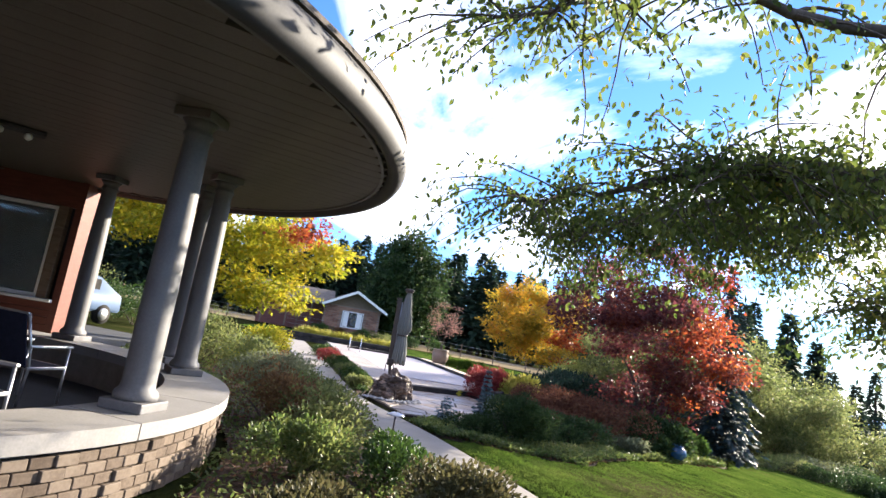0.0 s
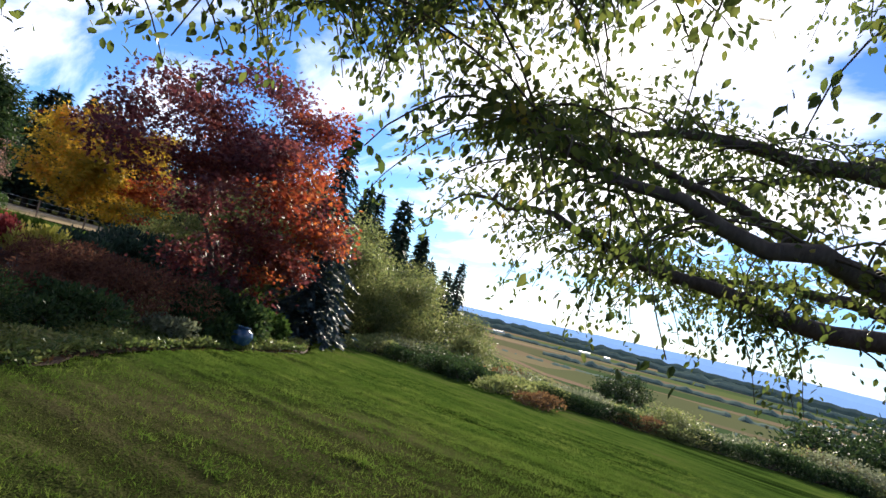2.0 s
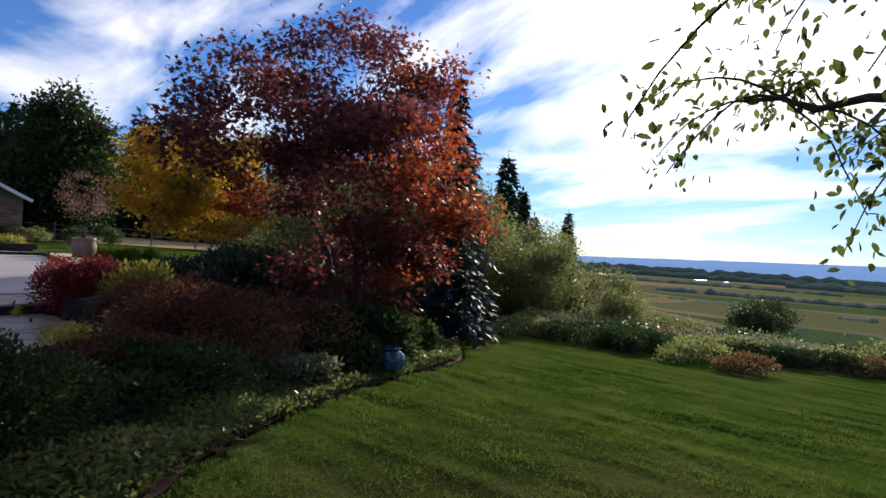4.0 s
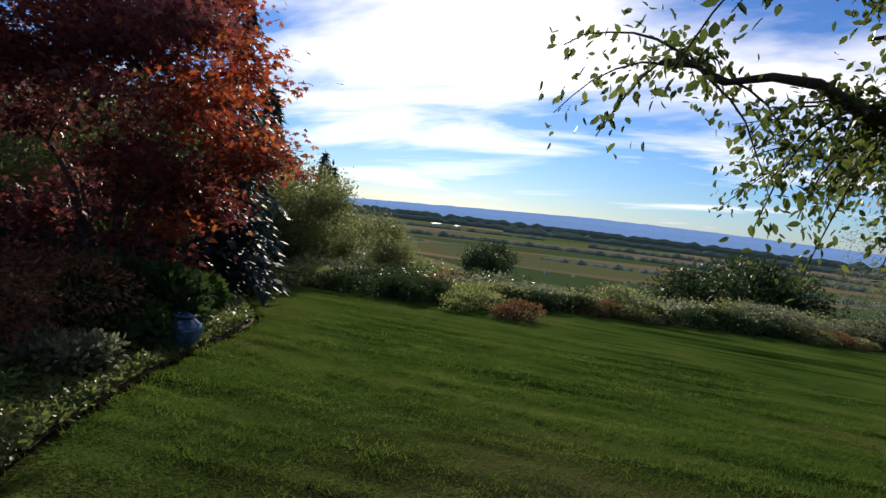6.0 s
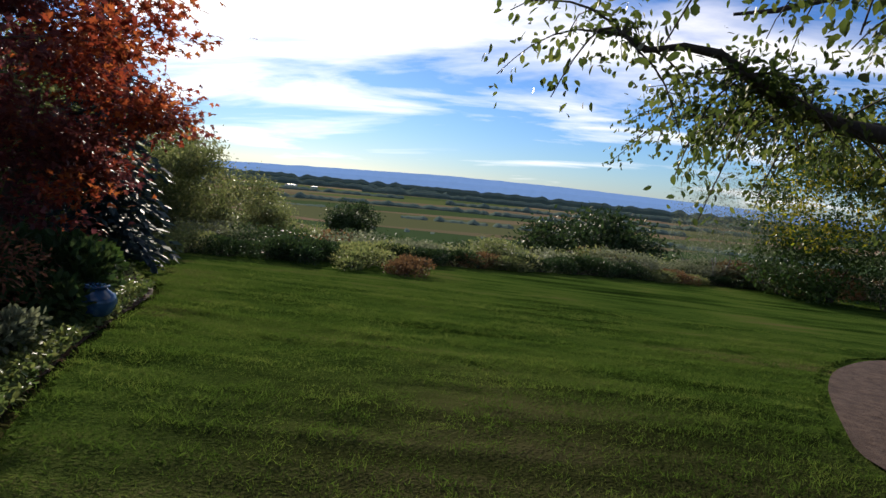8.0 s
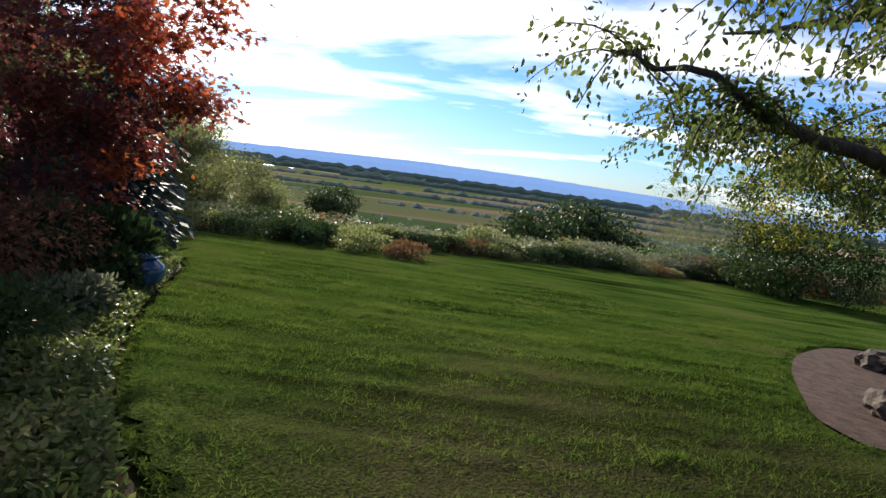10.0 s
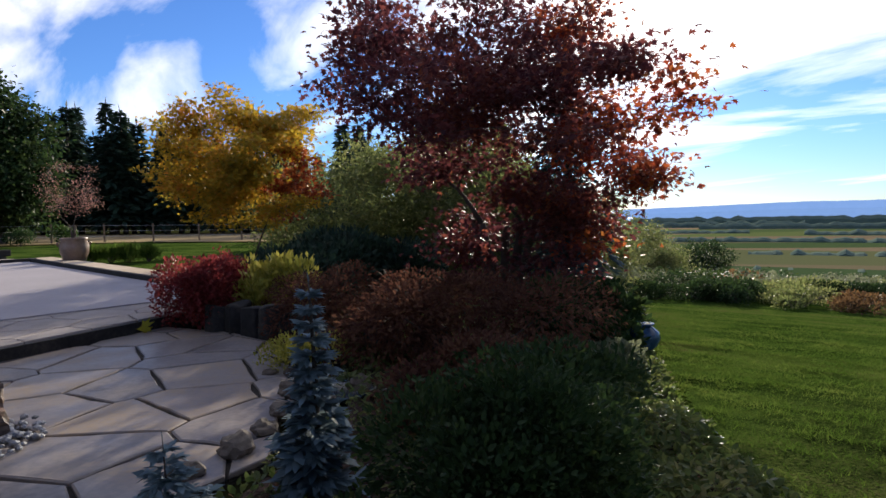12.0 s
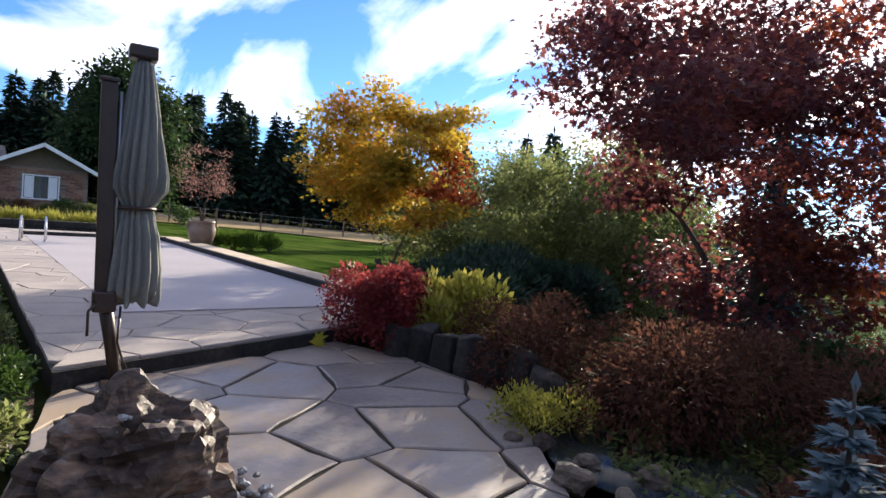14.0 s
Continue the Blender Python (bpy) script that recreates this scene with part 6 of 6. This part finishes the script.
for x, y, s in ((12.2, 6.6, 0.95), (13.4, 5.0, 0.75), (14.5, 7.6, 0.95), (9.3, 6.8, 0.85), (15.5, 4.4, 0.7), (11.5, 9.8, 0.95), (16.8, 6.5, 0.8), (8.2, 9.6, 0.75), (17.5, 3.0, 0.55), (19.0, 5.0, 0.7)):
    copy_thing(ALDER, pose(x, y, height(x, y), 0, 0, x * 77) @ Matrix.Diagonal((s, s, s, 1)))

# ---- edge of the lawn, bank and valley ----
HEDGES = [shrub("hedge_mound", 13.4, -1.0, 0.8, 0.6, 0.5, 2600, 0.06, "diamond", L_DARK, "clipped low dark mounded hedge shrub", "hedge", group="hedge along the lawn", lumps=7),
          shrub("hedge_mound", 13.9, -2.0, 0.9, 0.6, 0.42, 2600, 0.06, "diamond", L_OLIVE, "clipped low olive mounded hedge shrub", "hedge", group="hedge along the lawn", lumps=7),
          shrub("hedge_mound", 14.4, -3.0, 0.8, 0.6, 0.4, 2400, 0.06, "diamond", L_RUST, "low rusty mounded hedge shrub", "hedge", group="hedge along the lawn", lumps=7)]
for i, (x, y) in enumerate(resample(EDGE[:8], 0.75)[1:]):
    if y < -15.5:
        break
    k = 2 if (-10.4 < y < -9.9 or rng.uniform() < 0.03) else int(rng.uniform() < 0.3)
    s = rng.uniform(1.0, 1.35) if -9 < y < 0 else rng.uniform(0.7, 1.2)
    if y < -9.5 and i % 2:
        continue
    s *= 0.85
    copy_thing(HEDGES[k], pose(x + 0.35 + rng.uniform(-0.1, 0.1), y, height(x, y) - 0.02, 0, 0, rng.uniform(0, 360)) @ Matrix.Diagonal((s, s, s * rng.uniform(0.85, 1.15), 1)))
BUSH = [shrub("bank_bush", 20, -2, 1.2, 1.2, 1.9, 3600, 0.095, "oval", mt, lb, "bush", group="bushes on the bank", lumps=14, fill=0.6)
        for mt, lb in ((L_GREY, "grey green wild bush on the bank"), (L_OLIVE, "olive green wild bush on the bank"), (L_DARK, "dark green wild bush on the bank"), (L_RUST, "rusty brown wild bush on the bank"))]
for i, b in enumerate(BUSH):
    yy = 3.0 - i * 3.1
    b.matrix_basis = pose(edge_x(yy) + 5.0, yy, height(edge_x(yy) + 5.0, yy) - 0.1) @ Matrix.Diagonal((0.8, 0.8, 0.6, 1))
for i in range(292):
    y = rng.uniform(-19, 12)
    out = rng.uniform(2.6, 34) if i > 130 else rng.uniform(1.8, 6.0)
    x = edge_x(y) + out
    k = rng.choice([0, 1, 2, 3], p=[0.42, 0.32, 0.2, 0.06])
    # kept low enough for the valley to show over them
    room = 1.4 - 0.056 * math.hypot(x - 3.0, y + 8.0) - height(x, y)
    s = max(0.25, min(2.4, room / 1.9)) * rng.choice([0.6, 0.8, 0.95, 1.1])
    copy_thing(BUSH[k], pose(x, y, height(x, y) - 0.1, 0, 0, rng.uniform(0, 360)) @ Matrix.Diagonal((s * 1.3, s * 1.3, s, 1)))
OAK = broadleaf("oak", (95, 43, height(95, 43)), [((0, 0, 6.0), (4.6, 4.6, 2.8)), ((2, 1, 4.6), (3.4, 3.4, 2.2)), ((-2.4, 0, 4.6), (3.2, 3.2, 2.0))], 130, 60, 0.6, 0.4, "oval", L_DARK, M["bark"], 0.4, 2.2,
                "broad dark oak standing below the bank", group="oaks", flat=0.7)
for x, y, s in ((45, -2.6, 0.85), (49, -5.2, 0.8), (53, -3, 0.85), (50, 6, 0.5), (120, 30, 0.9), (140, -10, 0.8)):
    copy_thing(OAK, pose(x, y, height(x, y), 0, 0, x * 30) @ Matrix.Diagonal((s, s, s, 1)))
BIRCH = broadleaf("birch", (29.4, -9.2, height(29.4, -9.2)), [((0, 0, 3.6), (0.8, 0.8, 1.9)), ((0, 0, 2.2), (0.9, 0.9, 1.1))], 80, 22, 0.2, 0.07, "diamond", L_GREY, M["birchbark"], 0.05, 1.2,
                  "slender pale birch with thin airy leaves", stems=3, spread=0.5, group="birches", flat=0.9)
for x, y, s in ((30.6, -10.2, 1.0), (28.4, -10.4, 0.9), (30.0, -11.6, 1.0), (28.6, -12.0, 0.9), (31.6, -12.6, 1.0)):
    copy_thing(BIRCH, pose(x, y, height(x, y), 0, 0, y * 60) @ Matrix.Diagonal((s, s, s, 1)))
broadleaf("hedgerow_tree", (26.6, -14.0, height(26.6, -14.0)), [((0, 0, 3.2), (2.8, 3.0, 2.6)), ((0.4, -0.6, 5.2), (2.4, 2.4, 2.0)), ((-0.6, 0.9, 1.2), (2.0, 2.2, 1.1))], 260, 90, 0.36, 0.14, "oval", L_GREEN, M["bark"], 0.14, 0.8,
          "leafy yellow green tree at the lawn's corner", stems=3, second=(L_YGREEN, lambda c: c[2] > 2.0 and rng.uniform() < 0.4))
for x, y, r, h, mt in ((27.4, -12.6, 1.0, 1.1, L_DARK), (27.2, -14.0, 1.1, 1.2, L_RUST), (26.0, -15.4, 1.2, 1.5, L_DARK), (25.0, -17.2, 1.4, 1.6, L_RUST), (24.5, -19.5, 1.7, 1.9, L_GREEN)):
    shrub("corner_bush", x, y, r, r, h, 2600, 0.08, "oval", mt, "dark mixed bush at the lawn's corner", group="corner bushes")


def strip(name, dist, az0, az1, z0, hgt, mat, label, category, step=0.25, ragged=0.5, seed=0.0, depth=40.0, crest=None):
    """A long line of woods or hills far off, seen from the garden."""
    v, f = [], []
    n = int((az1 - az0) / step)
    for i in range(n + 1):
        az = radians(az0 + (az1 - az0) * i / n)
        x, y = dist * math.sin(az), dist * math.cos(az)
        top = crest(az0 + (az1 - az0) * i / n) if crest else z0 + hgt * (1 - ragged / 2 + ragged * noise.noise(Vector((i * 0.37, seed, 0))))
        k = (dist + depth) / dist
        v += [(x, y, z0 - 10), (x, y, z0 + (top - z0) * 0.7), (x * (1 + 0.3 * (k - 1)), y * (1 + 0.3 * (k - 1)), top), (x * k, y * k, top), (x * k, y * k, z0 - 10)]
    for i in range(n):
        for j in range(4):
            a = i * 5 + j
            f.append((a, a + 1, a + 6, a + 5))
    ob = link_mesh(name, v, f, mat)
    return tagged(ob, label, category, kind="stuff")


CREST = [(10, -0.4), (30, -0.55), (45, -0.6), (58, -0.2), (70, 0.12), (80, 0.08), (91, -0.15), (100, -0.4), (140, -0.5)]


def crest(az):
    for (a0, e0), (a1, e1) in zip(CREST, CREST[1:]):
        if az <= a1:
            e = e0 + (e1 - e0) * (az - a0) / (a1 - a0)
            break
    e += 0.05 * noise.noise(Vector((az * 0.7, 5, 0))) + 0.02 * noise.noise(Vector((az * 3.0, 2, 0)))
    return 4000 * math.tan(radians(e)) + 1.4


strip("ridge", 3950, 10, 140, -125, 0, M["hill"], "long ridge across the valley with blue haze put into its colour", "hills", 0.3, crest=crest, depth=120)
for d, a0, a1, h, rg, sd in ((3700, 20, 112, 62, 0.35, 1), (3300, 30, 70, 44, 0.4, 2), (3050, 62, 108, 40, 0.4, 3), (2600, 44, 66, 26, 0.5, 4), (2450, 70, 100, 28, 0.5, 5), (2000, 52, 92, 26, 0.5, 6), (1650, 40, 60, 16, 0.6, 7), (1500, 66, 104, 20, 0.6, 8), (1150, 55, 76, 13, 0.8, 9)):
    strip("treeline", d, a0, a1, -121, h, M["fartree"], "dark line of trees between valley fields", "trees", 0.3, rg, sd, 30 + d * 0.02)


def build_farm(az, d, n):
    fm = thing("farm_building", (d * math.sin(radians(az)), d * math.cos(radians(az)), -120), "distant white farm sheds in the valley", "building", "valley farms")
    for i in range(n):
        bm = bmesh.new()
        box(bm, i * 42, 0, 7, 34, 16, 14)
        part("wall", bm, M["white"], fm)
        part("roof", boxed(i * 42, 0, 15.5, 36, 18, 3), M["white"], fm)
    return fm


for az, d, n in ((47.2, 2900, 2), (55.3, 2950, 2), (57.6, 2950, 1)):
    build_farm(az, d, n)

# ---- grass blades on the near lawn ----


def turf_relief(x, y):
    """Mower's ridges and tufts: long ragged swells across the slope with lumps on them."""
    ca, sa = math.cos(radians(24)), math.sin(radians(24))
    u, w = x * ca + y * sa, -x * sa + y * ca
    long_ = noise.fractal(Vector((u * 2.3, w * 0.42, 0)), 1.0, 2.0, 3)
    lump = noise.fractal(Vector((u * 6.0, w * 3.2, 5)), 1.0, 2.0, 3)
    return 0.5 + 0.4 * long_ + 0.32 * lump


def inside_lawn(P2, outline=None):
    hit = np.zeros(len(P2), bool)
    poly = np.array(outline or LAWN)
    j = len(poly) - 1
    for i in range(len(poly)):
        (x0, y0), (x1, y1) = poly[i], poly[j]
        hit ^= ((y0 > P2[:, 1]) != (y1 > P2[:, 1])) & (P2[:, 0] < (x1 - x0) * (P2[:, 1] - y0) / (y1 - y0 + 1e-12) + x0)
        j = i
    return hit


WIDE = [(9.6 + (x - 9.6) * 1.03, -12.5 + (y + 12.5) * 1.04) for x, y in resample(MULCH, 0.25)[:-1]]


def build_turf():
    """The lumpy turf over the near lawn, a fine sheet of its own."""
    step = 0.085
    xs, ys = np.arange(0.5, 15.0, step), np.arange(-14.5, 1.5, step)
    X, Y = np.meshgrid(xs, ys)
    P2 = np.column_stack([X.ravel(), Y.ravel()])
    ok = inside_lawn(P2)
    ok &= ~inside_lawn(P2, WIDE)
    idx = -np.ones(len(P2), int)
    idx[ok] = np.arange(ok.sum())
    idx = idx.reshape(X.shape)
    v = [(x, y, height(x, y) + 0.004 + 0.055 * max(0.0, turf_relief(x, y))) for x, y in P2[ok]]
    q = np.stack([idx[:-1, :-1], idx[:-1, 1:], idx[1:, 1:], idx[1:, :-1]], -1).reshape(-1, 4)
    f = [tuple(int(k) for k in r) for r in q[(q >= 0).all(1)]]
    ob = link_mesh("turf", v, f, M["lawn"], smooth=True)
    tagged(ob, "lumpy mown turf with mower ridges", "grass", kind="stuff")


def build_grass():
    """Tufts of blades, thick near the walk and thinning out, taller along the mower's ridges."""
    T = rng.uniform((0.5, -14.5), (14.0, 1.5), (260000, 2))
    T = T[inside_lawn(T)]
    d = np.hypot(T[:, 0] - 3.0, T[:, 1] + 9.0)
    keep = (rng.uniform(size=len(T)) < np.clip(1.1 - 0.095 * d, 0.06, 1)) & (d < 14) & ~inside_lawn(T, WIDE)
    T = T[keep]
    lift = np.array([turf_relief(x, y) for x, y in T])
    bare = 1 - 0.6 * np.clip(1.6 - np.hypot(T[:, 0] - 4.4, T[:, 1] + 8.6) / 2.6, 0, 1)
    some = rng.uniform(size=len(T)) < np.clip(0.35 + 0.8 * lift, 0.1, 1) * bare
    T, lift = T[some], lift[some]
    per = 9
    P2 = np.repeat(T, per, 0) + rng.normal(size=(len(T) * per, 2)) * 0.035
    h = np.repeat(lift, per)
    z = np.repeat(np.array([height(x, y) for x, y in T]) + 0.055 * np.maximum(lift, 0), per)
    D = rand_dirs(len(P2), 0.8, 0.6)
    ob = leaf_mesh("grass", np.column_stack([P2, z - 0.008]), D, rand_dirs(len(P2), 0.0), rng.uniform(0.03, 0.065, len(P2)) * np.clip(0.6 + 0.7 * h, 0.4, 1.4), "blade", L_GRASS)
    tagged(ob, "short mown green grass blades", "grass", kind="stuff")


build_turf()
build_grass()

# ---- porch bricks, last ----


def build_bricks():
    wall = bpy.data.objects["wall_porch"]
    me = None
    for row in range(5):
        z = 0.035 + row * 0.083
        for k in range(58):
            a = -62 + k * 2.45 + (1.2 if row % 2 else 0)
            if a > 78:
                continue
            if me is None:
                ob = part("brick", boxed(0, 0, 0, 0.1, 0.155, 0.072, 0.006), M["brick"], wall)
                me = ob.data
            else:
                ob = bpy.data.objects.new("brick", me)
                scene.collection.objects.link(ob)
                ob.parent = wall
            r = R_OUT - 0.1 + rng.uniform(-0.004, 0.006) + (0.02 if (k * 7 + row * 3) % 5 == 0 else 0)
            ob.matrix_basis = pose(r * math.cos(radians(a)), r * math.sin(radians(a)), z, 0, 0, a)


build_bricks()
